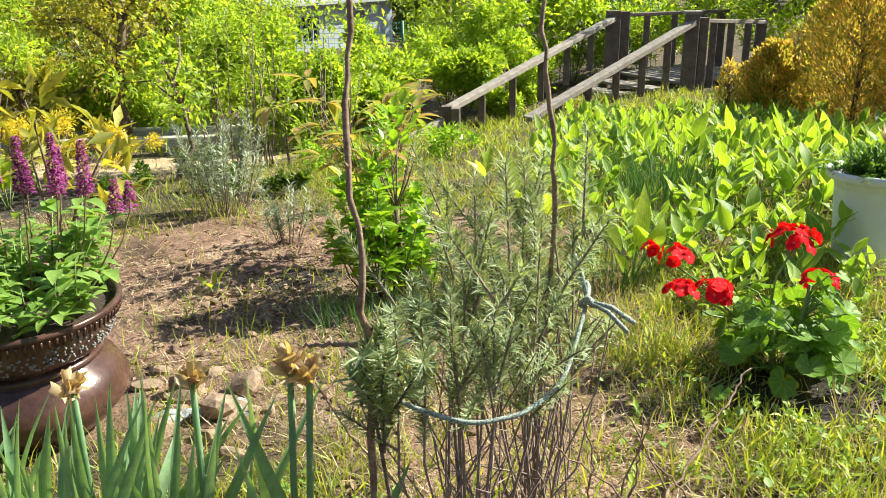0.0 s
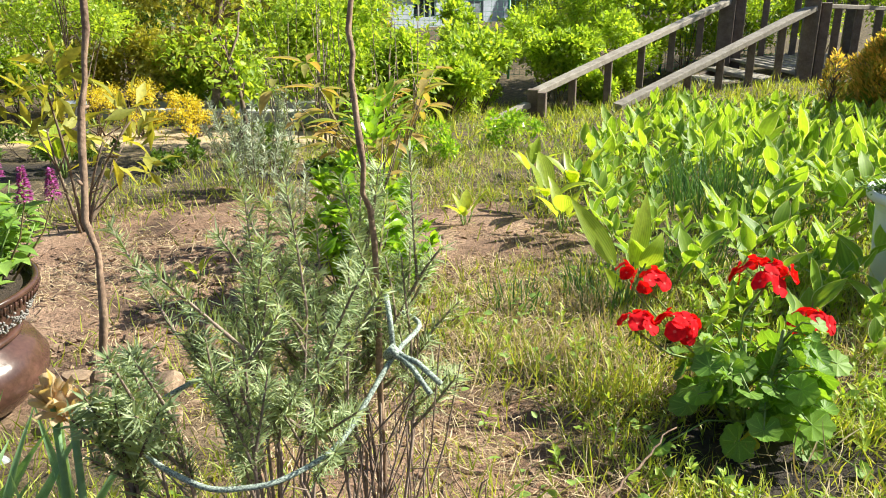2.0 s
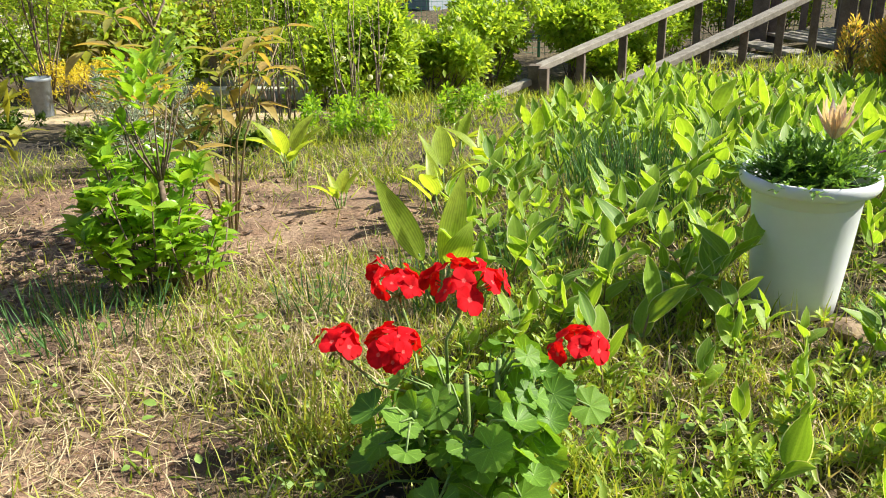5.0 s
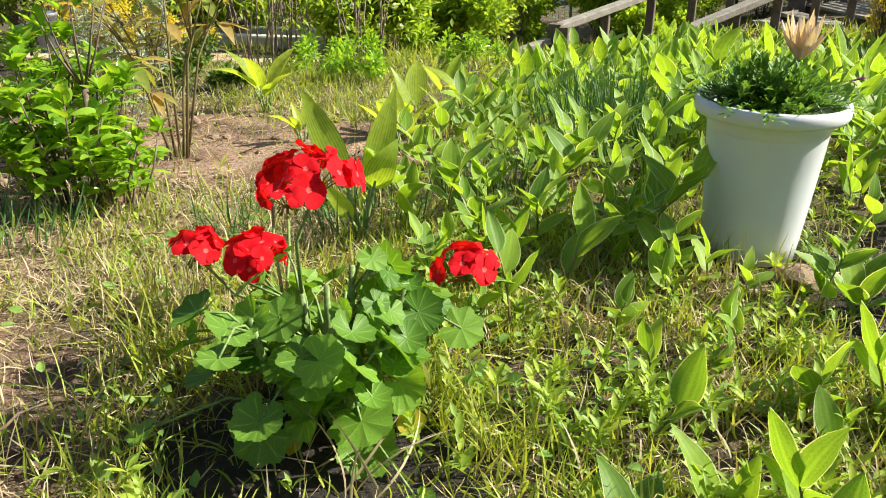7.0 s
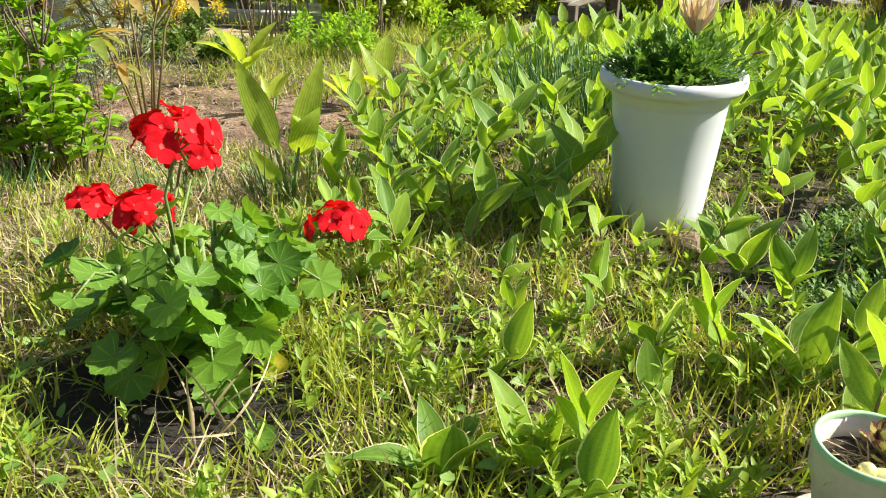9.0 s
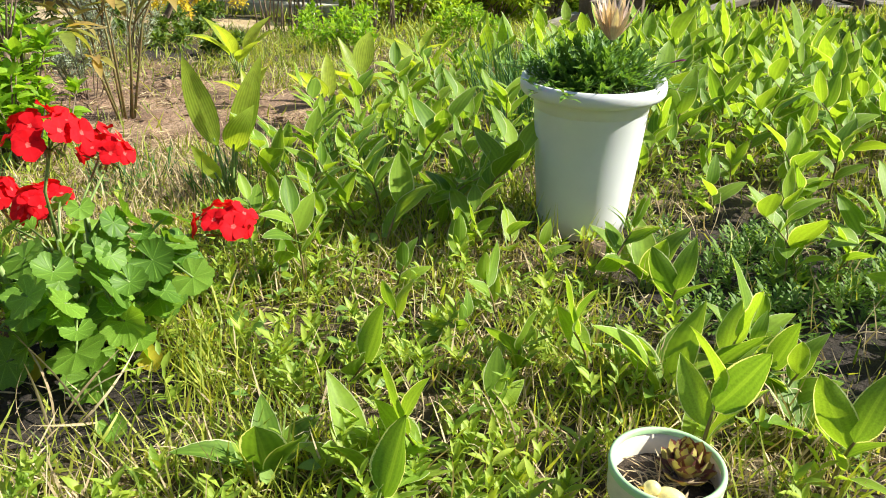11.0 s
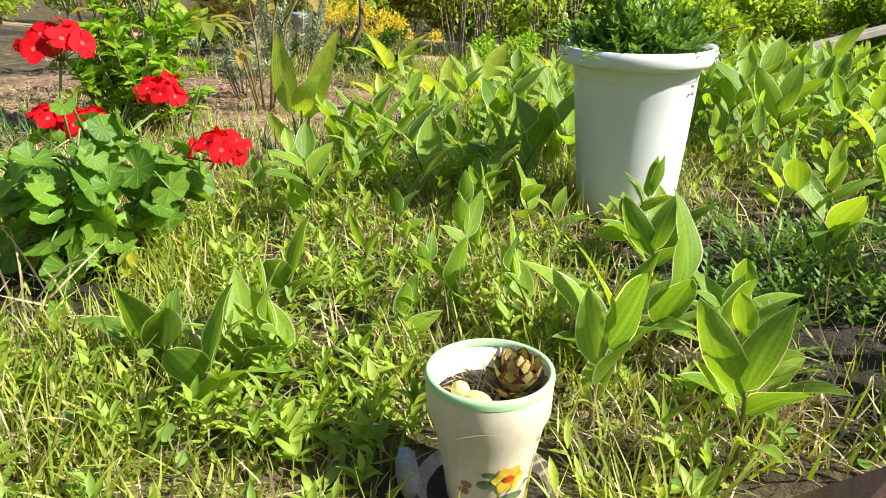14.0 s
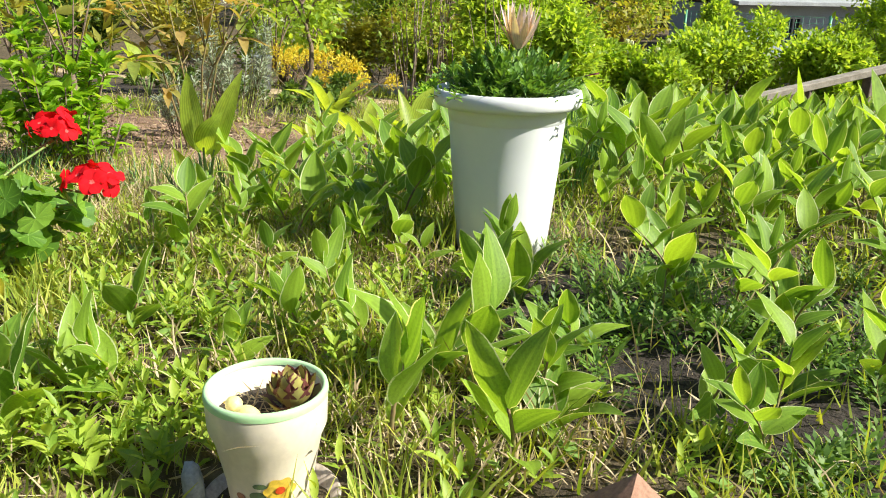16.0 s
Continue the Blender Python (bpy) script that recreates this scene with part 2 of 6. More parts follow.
class Geo:
    """Vertices, faces and the leaf coordinates (across, along, chance) of one mesh in the making."""

    def __init__(self):
        self.v, self.f3, self.f4, self.a, self.n = [], [], [], [], 0

    def add(self, v, quads=None, tris=None, a=None):
        v = np.asarray(v, float).reshape(-1, 3)
        if quads is not None and len(quads):
            self.f4.append(np.asarray(quads, int).reshape(-1, 4) + self.n)
        if tris is not None and len(tris):
            self.f3.append(np.asarray(tris, int).reshape(-1, 3) + self.n)
        self.a.append(np.zeros((len(v), 3)) if a is None else np.asarray(a, float).reshape(-1, 3))
        self.v.append(v)
        self.n += len(v)

    def data(self, name, smooth=True):
        v, a = np.concatenate(self.v), np.concatenate(self.a)
        f4 = np.concatenate(self.f4) if self.f4 else np.zeros((0, 4), int)
        f3 = np.concatenate(self.f3) if self.f3 else np.zeros((0, 3), int)
        me = bpy.data.meshes.new(name)
        me.vertices.add(len(v))
        me.vertices.foreach_set("co", v.astype(np.float32).ravel())
        loops = np.concatenate([f4.ravel(), f3.ravel()])
        me.loops.add(len(loops))
        me.loops.foreach_set("vertex_index", loops.astype(np.int32))
        total = np.concatenate([np.full(len(f4), 4), np.full(len(f3), 3)])
        me.polygons.add(len(total))
        me.polygons.foreach_set("loop_start", np.concatenate([[0], np.cumsum(total)[:-1]]).astype(np.int32))
        me.polygons.foreach_set("loop_total", total.astype(np.int32))
        me.polygons.foreach_set("use_smooth", np.full(len(total), smooth))
        me.update(calc_edges=True)
        at = me.attributes.new("leaf", "FLOAT_VECTOR", "POINT")
        at.data.foreach_set("vector", a.astype(np.float32).ravel())
        me.validate()
        return me


def unit(a):
    return a / np.maximum(np.linalg.norm(a, axis=-1, keepdims=True), 1e-9)


PROFILES = {
    "ovate": lambda s: np.sin(np.pi * s ** 0.8) ** 0.85 * (1 - 0.25 * s),
    "blade": lambda s: (1 - s ** 2.2) * (0.55 + 0.45 * np.minimum(s * 4, 1)),
    "lance": lambda s: np.sin(np.pi * s ** 0.9),
    "petal": lambda s: np.sin(np.pi * np.minimum(s, 0.995) ** 1.7) ** 0.6 * 0.98 + 0.04,
}


def leaves(geo, p, d, up, length, width, k=3, shape="ovate", bend=0.0, fold=0.15, wave=0.0, flat=False):
    """Adds many leaves at once: base p, way d, face towards up, with a fold along the middle and a bend over its length."""
    p, d, up = (np.atleast_2d(np.asarray(q, float)) for q in (p, d, up))
    n = max(len(p), len(d))
    p, d, up = np.broadcast_to(p, (n, 3)), unit(np.broadcast_to(d, (n, 3))), np.broadcast_to(up, (n, 3))
    length, width = np.broadcast_to(length, n), np.broadcast_to(width, n)
    bend, fold = np.broadcast_to(bend, n), np.broadcast_to(fold, n)
    side = unit(np.cross(d, up))
    nor = np.cross(side, d)
    s = np.linspace(0, 1, k + 1)
    w = PROFILES[shape](s)
    w[0] = max(w[0], 0.06) if shape != "blade" else w[0]
    w[-1] = 0.02
    us = (-1, 1) if flat else (-1, 0, 1)
    cols = len(us)
    rnd = RNG.random(n)
    v = np.zeros((n, k + 1, cols, 3))
    a = np.zeros((n, k + 1, cols, 3))
    for i in range(k + 1):
        ang = bend * s[i]
        x = np.where(np.abs(bend) < 1e-4, s[i], np.sin(ang) / np.where(np.abs(bend) < 1e-4, 1, bend))
        z = np.where(np.abs(bend) < 1e-4, 0, (1 - np.cos(ang)) / np.where(np.abs(bend) < 1e-4, 1, bend))
        c = p + d * (length * x)[:, None] - nor * (length * z)[:, None]
        for j, u in enumerate(us):
            hw = 0.5 * width * w[i]
            lift = abs(u) * fold * hw * 2 + wave * hw * u * math.sin(9 * s[i] + 2 * u)
            v[:, i, j] = c + side * (u * hw)[:, None] + nor * lift[:, None]
            a[:, i, j] = np.stack([np.full(n, u), np.full(n, s[i]), rnd], 1)
    idx = np.arange((k + 1) * cols).reshape(k + 1, cols)
    q = np.stack([idx[:-1, :-1], idx[:-1, 1:], idx[1:, 1:], idx[1:, :-1]], -1).reshape(-1, 4)
    quads = (q[None] + (np.arange(n) * (k + 1) * cols)[:, None, None]).reshape(-1, 4)
    geo.add(v.reshape(-1, 3), quads=quads, a=a.reshape(-1, 3))


def tube(geo, pts, radii, sides=6, cap=True):
    """A round rod through points, with a radius at each."""
    pts = np.asarray(pts, float)
    radii = np.broadcast_to(radii, len(pts))
    t = unit(np.gradient(pts, axis=0))
    ref = np.array([0.31, 0.95, 0.05]) if abs(t[0][2]) > 0.5 else np.array([0, 0, 1.0])
    a1 = unit(np.cross(t, ref))
    a2 = np.cross(t, a1)
    th = np.linspace(0, 2 * np.pi, sides, endpoint=False)
    v = pts[:, None] + radii[:, None, None] * (a1[:, None] * np.cos(th)[None, :, None] + a2[:, None] * np.sin(th)[None, :, None])
    n = len(pts)
    i, j = np.meshgrid(np.arange(n - 1), np.arange(sides), indexing="ij")
    q = np.stack([i * sides + j, i * sides + (j + 1) % sides, (i + 1) * sides + (j + 1) % sides, (i + 1) * sides + j], -1).reshape(-1, 4)
    v = v.reshape(-1, 3)
    tris = []
    if cap:
        v = np.concatenate([v, pts[:1], pts[-1:]])
        for s in range(sides):
            tris += [(n * sides, (s + 1) % sides, s), (n * sides + 1, (n - 1) * sides + s, (n - 1) * sides + (s + 1) % sides)]
    geo.add(v, quads=q, tris=tris)


def lathe(geo, profile, sides=48, centre=(0, 0, 0)):
    """A turned body from (radius, height) pairs."""
    pr = np.asarray(profile, float)
    th = np.linspace(0, 2 * np.pi, sides, endpoint=False)
    v = np.stack([pr[:, :1] * np.cos(th), pr[:, :1] * np.sin(th), np.broadcast_to(pr[:, 1:2], (len(pr), sides))], -1) + np.asarray(centre)
    n = len(pr)
    i, j = np.meshgrid(np.arange(n - 1), np.arange(sides), indexing="ij")
    q = np.stack([i * sides + j, i * sides + (j + 1) % sides, (i + 1) * sides + (j + 1) % sides, (i + 1) * sides + j], -1).reshape(-1, 4)
    geo.add(v.reshape(-1, 3), quads=q)


def beam(geo, a, b, w, h, bevel=0.008):
    """A sawn timber from a to b, w wide and h high, with its edges taken off."""
    a, b = np.asarray(a, float), np.asarray(b, float)
    t = unit((b - a)[None])[0]
    up = np.array([0, 0, 1.0]) if abs(t[2]) < 0.9 else np.array([0, 1.0, 0])
    s = unit(np.cross(t, up)[None])[0]
    u = np.cross(s, t)
    c = min(bevel, w / 3, h / 3)
    ring = [(-w / 2 + c, -h / 2), (w / 2 - c, -h / 2), (w / 2, -h / 2 + c), (w / 2, h / 2 - c), (w / 2 - c, h / 2), (-w / 2 + c, h / 2), (-w / 2, h / 2 - c), (-w / 2, -h / 2 + c)]
    v = [e + s * x + u * y for e in (a, b) for x, y in ring] + [a, b]
    q = [(i, (i + 1) % 8, 8 + (i + 1) % 8, 8 + i) for i in range(8)]
    tr = [(16, (i + 1) % 8, i) for i in range(8)] + [(17, 8 + i, 8 + (i + 1) % 8) for i in range(8)]
    geo.add(v, quads=q, tris=tr)


def box(geo, lo, hi):
    x0, y0, z0 = lo
    x1, y1, z1 = hi
    beam(geo, (x0, (y0 + y1) / 2, (z0 + z1) / 2), (x1, (y0 + y1) / 2, (z0 + z1) / 2), abs(y1 - y0), abs(z1 - z0), 0.006)


def rock(geo, centre, size, seed=0):
    """A worn stone: a ball pushed into facets."""
    bm = bmesh.new()
    bmesh.ops.create_icosphere(bm, subdivisions=2, radius=1)
    v = np.array([q.co for q in bm.verts])
    f = [[q.index for q in fc.verts] for fc in bm.faces]
    bm.free()
    r = np.random.default_rng(seed)
    for _ in range(9):
        n = unit(r.normal(size=(1, 3)))[0]
        h = r.uniform(0.55, 0.85)
        over = np.maximum(v @ n - h, 0)
        v = v - over[:, None] * n * 0.9
    v = v + 0.03 * r.normal(size=v.shape)
    geo.add(v * np.asarray(size) + np.asarray(centre), tris=f)


def thing(name, at, label, category, group="", turn=0.0, kind=""):
    ob = new(name)
    ob.empty_display_size = 0.05
    ob.matrix_basis = pose(*at, 0, 0, turn)
    return tagged(ob, label, category, group, kind)


def part(name, geo, material, parent, label="", smooth=True, m=None):
    """One mesh object under a thing or a part; geo may be mesh data that alike parts share."""
    me = geo if isinstance(geo, bpy.types.Mesh) else geo.data(name, smooth)
    if not me.materials:
        me.materials.append(material)
    ob = new(name, me)
    ob.parent = parent
    if m is not None:
        ob.matrix_basis = m
    if label:
        ob["label"] = label
    return ob


def solo(name, geo, material, label, category, kind="", at=(0, 0, 0), group="", smooth=True):
    me = geo.data(name, smooth)
    me.materials.append(material)
    ob = new(name, me)
    ob.location = at
    return tagged(ob, label, category, group, kind)


# ---- the lie of the land ----
def sstep(a, b, x):
    u = np.clip((x - a) / (b - a), 0, 1)
    return u * u * (3 - 2 * u)


def land(x, y):
    """Height of the ground: it falls away gently from the walk towards the back, more on the west; the walk lies below the bed."""
    x, y = np.asarray(x, float), np.asarray(y, float)
    s = (x - 1.5) * -0.34202 + (y - 2.5) * 0.93969
    far = np.where(s < 13, s, 13 + (1 - np.exp(-np.maximum(s - 13, 0) / 3)) * 3)
    z = -0.06993 * np.maximum(far, -8)
    z = z - 0.07 * np.clip(s - 5, 0, 9) * (1 - sstep(-1.5, 1.5, x))
    d = (x - 2.2) * -0.566 + (y - 0.9) * 0.824
    z = z + 0.11 * np.exp(-(((x - 1.6) / 1.7) ** 2 + ((y - 4.2) / 1.6) ** 2))
    z = z - 0.035 * np.exp(-(((x - 2.1) / 0.28) ** 2 + ((y - 2.1) / 0.28) ** 2))
    return z - 0.25 * (1 - sstep(0.12, 0.5, d)) * sstep(1.2, 2.2, x)


def on(x, y, dz=0.0):
    return (x, y, float(land(x, y)) + dz)


def way(az, el):
    az, el = np.asarray(az, float), np.asarray(el, float)
    return np.stack([np.cos(el) * np.cos(az), np.cos(el) * np.sin(az), np.sin(el) + 0 * az], -1)


# ---- ground ----
def soil_mat():
    m, nt, b = shader("garden_soil")
    geo_n = nt.nodes.new("ShaderNodeNewGeometry")
    pos = geo_n.outputs["Position"]
    soil = noise_ramp(nt, 2.2, [(0.34, (0.085, 0.050, 0.034)), (0.5, (0.27, 0.17, 0.118)), (0.7, (0.46, 0.33, 0.24))], vec=pos)
    crumbs = noise_ramp(nt, 55.0, [(0.3, (0.45, 0.42, 0.40)), (0.62, (1.15, 1.1, 1.05))], vec=pos)
    soil_c = mix_rgb(nt, 1.0, soil.outputs[0], crumbs.outputs[0], "MULTIPLY")
    moss = noise_ramp(nt, 9.0, [(0.3, (0.035, 0.024, 0.016)), (0.5, (0.085, 0.062, 0.032)), (0.7, (0.22, 0.16, 0.09))], vec=pos)
    at = nt.nodes.new("ShaderNodeAttribute")
    at.attribute_name = "leaf"
    sep = nt.nodes.new("ShaderNodeSeparateXYZ")
    nt.links.new(at.outputs["Vector"], sep.inputs[0])
    edge = noise_ramp(nt, 3.0, [(0.2, (0, 0, 0)), (0.8, (1, 1, 1))], vec=pos)
    def blend(ch):
        f = math_node(nt, "ADD", ch, math_node(nt, "MULTIPLY", math_node(nt, "SUBTRACT", edge.outputs[0], 0.5), 0.9))
        r = nt.nodes.new("ShaderNodeMapRange")
        r.inputs[1].default_value, r.inputs[2].default_value = 0.3, 0.7
        nt.links.new(f, r.inputs[0])
        return r.outputs[0]
    col = mix_rgb(nt, blend(sep.outputs[0]), soil_c, moss.outputs[0])
    sand = noise_ramp(nt, 1.1, [(0.3, (0.42, 0.31, 0.19)), (0.7, (0.55, 0.43, 0.28))], vec=pos)
    col = mix_rgb(nt, blend(sep.outputs[1]), col, sand.outputs[0])
    # dark soil, its colour taken near black to carry the plants' shade
    dark_shaded_soil = noise_ramp(nt, 30.0, [(0.3, (0.012, 0.009, 0.008)), (0.7, (0.050, 0.036, 0.028))], vec=pos)
    col = mix_rgb(nt, blend(sep.outputs[2]), col, dark_shaded_soil.outputs[0])
    nt.links.new(col, b.inputs["Base Color"])
    b.inputs["Roughness"].default_value = 0.95
    bump(nt, b, crumbs.outputs[0], 0.9, 0.012)
    return m


def green_share(x, y):
    """How grassy the ground is, 0 to 1."""
    soil = np.exp(-(((x + 1.75) / 1.6) ** 2 + ((y - 3.2) / 1.95) ** 2) ** 2)
    straw = np.exp(-(((x + 0.02) / 0.62) ** 2 + ((y - 1.5) / 0.72) ** 2) ** 2)
    gap = np.exp(-(((x + 0.35) / 0.6) ** 2 + ((y - 4.0) / 0.9) ** 2) ** 2)
    return np.clip(1 - soil - 0.8 * straw - 0.5 * gap, 0, 1)


def sandy_share(x, y):
    """The trodden path behind the garden."""
    line = 7.9 + 0.12 * (x + 5)
    return np.exp(-((y - line) / 1.15) ** 4) * sstep(-2.6, -3.6, x)


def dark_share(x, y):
    # dark earth with shade painted in: bed edge, geranium foot, band at the back
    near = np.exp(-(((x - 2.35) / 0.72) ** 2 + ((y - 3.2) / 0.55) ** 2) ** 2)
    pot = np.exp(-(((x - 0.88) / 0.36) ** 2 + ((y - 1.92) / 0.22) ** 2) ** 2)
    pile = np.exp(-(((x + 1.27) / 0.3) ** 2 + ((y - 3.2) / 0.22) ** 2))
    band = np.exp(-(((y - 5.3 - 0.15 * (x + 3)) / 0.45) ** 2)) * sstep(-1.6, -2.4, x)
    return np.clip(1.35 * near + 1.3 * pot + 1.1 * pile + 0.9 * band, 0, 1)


def build_ground():
    near = np.linspace(-9, 9, 301)
    far = np.geomspace(0.1, 700, 34)
    xs = np.concatenate([-9 - far[::-1], near, 9 + far])
    near_y = np.linspace(-5, 15, 331)
    ys = np.concatenate([-5 - far[::-1], near_y, 15 + far])
    X, Y = np.meshgrid(xs, ys, indexing="ij")
    Z = land(X, Y)
    r = np.random.default_rng(3)
    lump = np.zeros_like(Z)
    for f, a in ((2.1, 0.010), (5.3, 0.007), (11.0, 0.005), (21.0, 0.003)):
        for _ in range(3):
            th, ph = r.uniform(0, 6.28), r.uniform(0, 6.28)
            lump += a * np.sin(f * (X * math.cos(th) + Y * math.sin(th)) + ph + 1.3 * np.sin(f * 0.6 * (X * math.sin(th) - Y * math.cos(th))))
    Z = Z + lump * 0.7 * (np.abs(X) < 12) * (np.abs(Y - 5) < 13)
    n, k = X.shape
    idx = np.arange(n * k).reshape(n, k)
    q = np.stack([idx[:-1, :-1], idx[1:, :-1], idx[1:, 1:], idx[:-1, 1:]], -1).reshape(-1, 4)
    geo = Geo()
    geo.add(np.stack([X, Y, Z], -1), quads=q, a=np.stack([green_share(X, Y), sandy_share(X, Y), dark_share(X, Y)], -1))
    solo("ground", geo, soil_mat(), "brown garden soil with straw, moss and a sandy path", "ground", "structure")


build_ground()

# ---- wooden stairs with rails ----
def build_stairs():
    st = thing("wooden_stairs", on(0.6, 11.6), "weathered grey wooden steps with handrails up to a deck", "stairs", kind="structure")
    base = Vector(st.location)

    def P(x, y, z):
        return np.array((1.2 * x + 0.005, 1.2 * y + 0.137, 1.2 * z - 0.289)) - np.array(base)

    def put(name, a, b, w, h, mat, label=""):
        g = Geo()
        beam(g, P(*a), P(*b), 1.15 * w, 1.15 * h)
        part(name, g, mat, st, label, smooth=False)

    # near handrail and far handrail, falling to the west
    near_top, near_low = (2.03, 11.95, 0.60), (-0.28, 9.46, -0.38)
    far_top, far_low = (1.00, 13.45, 0.58), (-1.30, 9.50, -0.27)
    put("handrail", near_top, near_low, 0.16, 0.075, M_WOOD)
    put("handrail", far_top, far_low, 0.15, 0.075, M_WOOD)
    put("handrail", (-1.36, 9.42, -0.40), (-1.98, 8.42, -0.64), 0.12, 0.07, M_WOOD)
    for a, b, n, tall in ((near_top, near_low, 6, 0.75), (far_top, far_low, 6, 0.62)):
        for i in range(1, n):
            u = i / n
            p = [a[k] + (b[k] - a[k]) * u for k in range(3)]
            put("baluster", (p[0], p[1], p[2] - tall), (p[0], p[1], p[2] - 0.03), 0.10, 0.10, M_WOOD_DARK)
    # newel posts
    for x, y, z0, z1, w in ((2.03, 12.0, -0.75, 0.72, 0.2), (2.22, 12.1, -0.75, 0.66, 0.13), (1.00, 13.5, -0.9, 0.70, 0.24), (1.2, 13.6, -0.9, 0.68, 0.16), (-1.30, 9.5, -0.95, -0.22, 0.14), (-1.18, 9.42, -0.95, -0.24, 0.11), (3.35, 13.4, -0.85, 0.55, 0.15), (3.0, 14.9, -0.9, 0.62, 0.15)):
        put("newel_post", (x, y, z0), (x, y, z1), w, w, M_WOOD_DARK)
    put("post_cap", (1.91, 12.0, 0.74), (2.15, 12.0, 0.74), 0.24, 0.05, M_WOOD)
    put("deck_rail", (2.1, 12.1, 0.62), (3.4, 13.4, 0.50), 0.12, 0.06, M_WOOD)
    put("deck_rail", (1.1, 13.6, 0.62), (3.1, 14.9, 0.60), 0.12, 0.06, M_WOOD_DARK)
    for i in range(1, 4):
        u = i / 4
        put("baluster", (2.1 + 1.3 * u, 12.1 + 1.3 * u, -0.4), (2.1 + 1.3 * u, 12.1 + 1.3 * u, 0.6 - 0.12 * u), 0.1, 0.1, M_WOOD_DARK)
        put("baluster", (1.1 + 2 * u, 13.6 + 1.3 * u, -0.4), (1.1 + 2 * u, 13.6 + 1.3 * u, 0.6), 0.1, 0.1, M_WOOD_DARK)
    # deck boards and steps
    for i in range(11):
        u = i * 0.13
        put("deck_board", (1.15 + u, 13.55 + u * 0.9, -0.31), (2.05 + u, 12.15 + u * 0.9, -0.31), 0.12, 0.04, M_WOOD)
    for i in range(8):
        u = (i + 0.5) / 8
        ax, ay, az = 1.05 - 2.3 * u, 13.35 - 3.9 * u, -0.36 - 0.55 * u
        bx, by = 1.95 - 2.4 * u, 11.95 - 2.75 * u
        put("step", (ax, ay, az), (bx, by, az), 0.34, 0.05, M_WOOD)
    put("stringer", (1.95, 11.95, -0.46), (-0.5, 9.2, -0.95), 0.06, 0.2, M_WOOD_DARK)
    put("stringer", (1.02, 13.35, -0.46), (-1.3, 9.5, -0.98), 0.06, 0.2, M_WOOD_DARK)


build_stairs()


# ---- shrubs, trees and woods ----
def crown_points(r, blobs, n):
    """Points through a crown of several uneven clumps, thinner inside, with each one's way outwards."""
    blobs = np.asarray(blobs, float)
    pick = r.choice(len(blobs), n, p=(blobs[:, 3] ** 2) / (blobs[:, 3] ** 2).sum())
    d = unit(r.normal(size=(n, 3)))
    rad = blobs[pick, 3] * r.random(n) ** 0.45
    lump = 1 + 0.28 * np.sin(d[:, 0] * 5 + pick) * np.cos(d[:, 2] * 4 + 2 * pick)
    p = blobs[pick, :3] + d * (rad * lump)[:, None] * np.array([1, 1, 0.85]) + r.normal(0, 0.10, (n, 3)) * blobs[pick, 3:4]
    return p, d


def random_blobs(r, height, spread, n, low=0.35):
    b = []
    for _ in range(n):
        z = r.uniform(low, 1.0) * height
        w = spread * (0.55 + 0.45 * math.sin(math.pi * min(1, z / height * 0.8 + 0.15)))
        th, q = r.uniform(0, 6.28), w * math.sqrt(r.random())
        b.append((q * math.cos(th), q * math.sin(th), z, r.uniform(0.16, 0.30) * min(spread * 1.6, height)))
    return b


def bush(name, x, y, height, spread, n, leaf, mat, label, category="shrub", seed=1, blobs=9, low=0.3, stems=7, bark=None, aspect=0.45, shape="lance", stem_r=0.012, up_bias=0.3, group="", sink=0.02):
    r = np.random.default_rng(seed)
    ob = thing(name, on(x, y, -sink), label, category, group)
    bl = random_blobs(r, height, spread, blobs, low)
    g = Geo()
    for i in range(stems):
        c = np.array(bl[i % len(bl)][:3]) + r.normal(0, 0.05, 3)
        b0 = np.array([r.normal(0, 0.05 * spread), r.normal(0, 0.05 * spread), 0])
        mid = (b0 + c) / 2 + r.normal(0, 0.06 * spread, 3) + np.array([0, 0, 0.06 * height])
        q = [b0 * (1 - u) ** 2 + 2 * mid * u * (1 - u) + c * u * u for u in np.linspace(0, 1, 6)]
        tube(g, q, np.linspace(stem_r, stem_r * 0.35, 6), 5)
        for _ in range(3):
            s0 = q[int(r.integers(2, 5))]
            e = s0 + r.normal(0, 0.22 * spread, 3) + np.array([0, 0, 0.12 * height])
            tube(g, [s0, (s0 + e) / 2 + r.normal(0, 0.02, 3), e], [stem_r * 0.45, stem_r * 0.3, stem_r * 0.15], 4)
    part("stem", g, bark or M_TWIG, ob)
    g = Geo()
    p, d = crown_points(r, bl, n)
    dirs = unit(d * 0.7 + r.normal(0, 0.55, (n, 3)) + np.array([0, 0, up_bias]))
    ups = unit(r.normal(0, 0.5, (n, 3)) + np.array([0, 0, 1.0]))
    ln = leaf * r.uniform(0.6, 1.25, n)
    leaves(g, p, dirs, ups, ln, ln * aspect, k=2, shape=shape, bend=r.uniform(-0.3, 0.8, n), fold=0.2)
    part("foliage", g, mat, ob)
    return ob


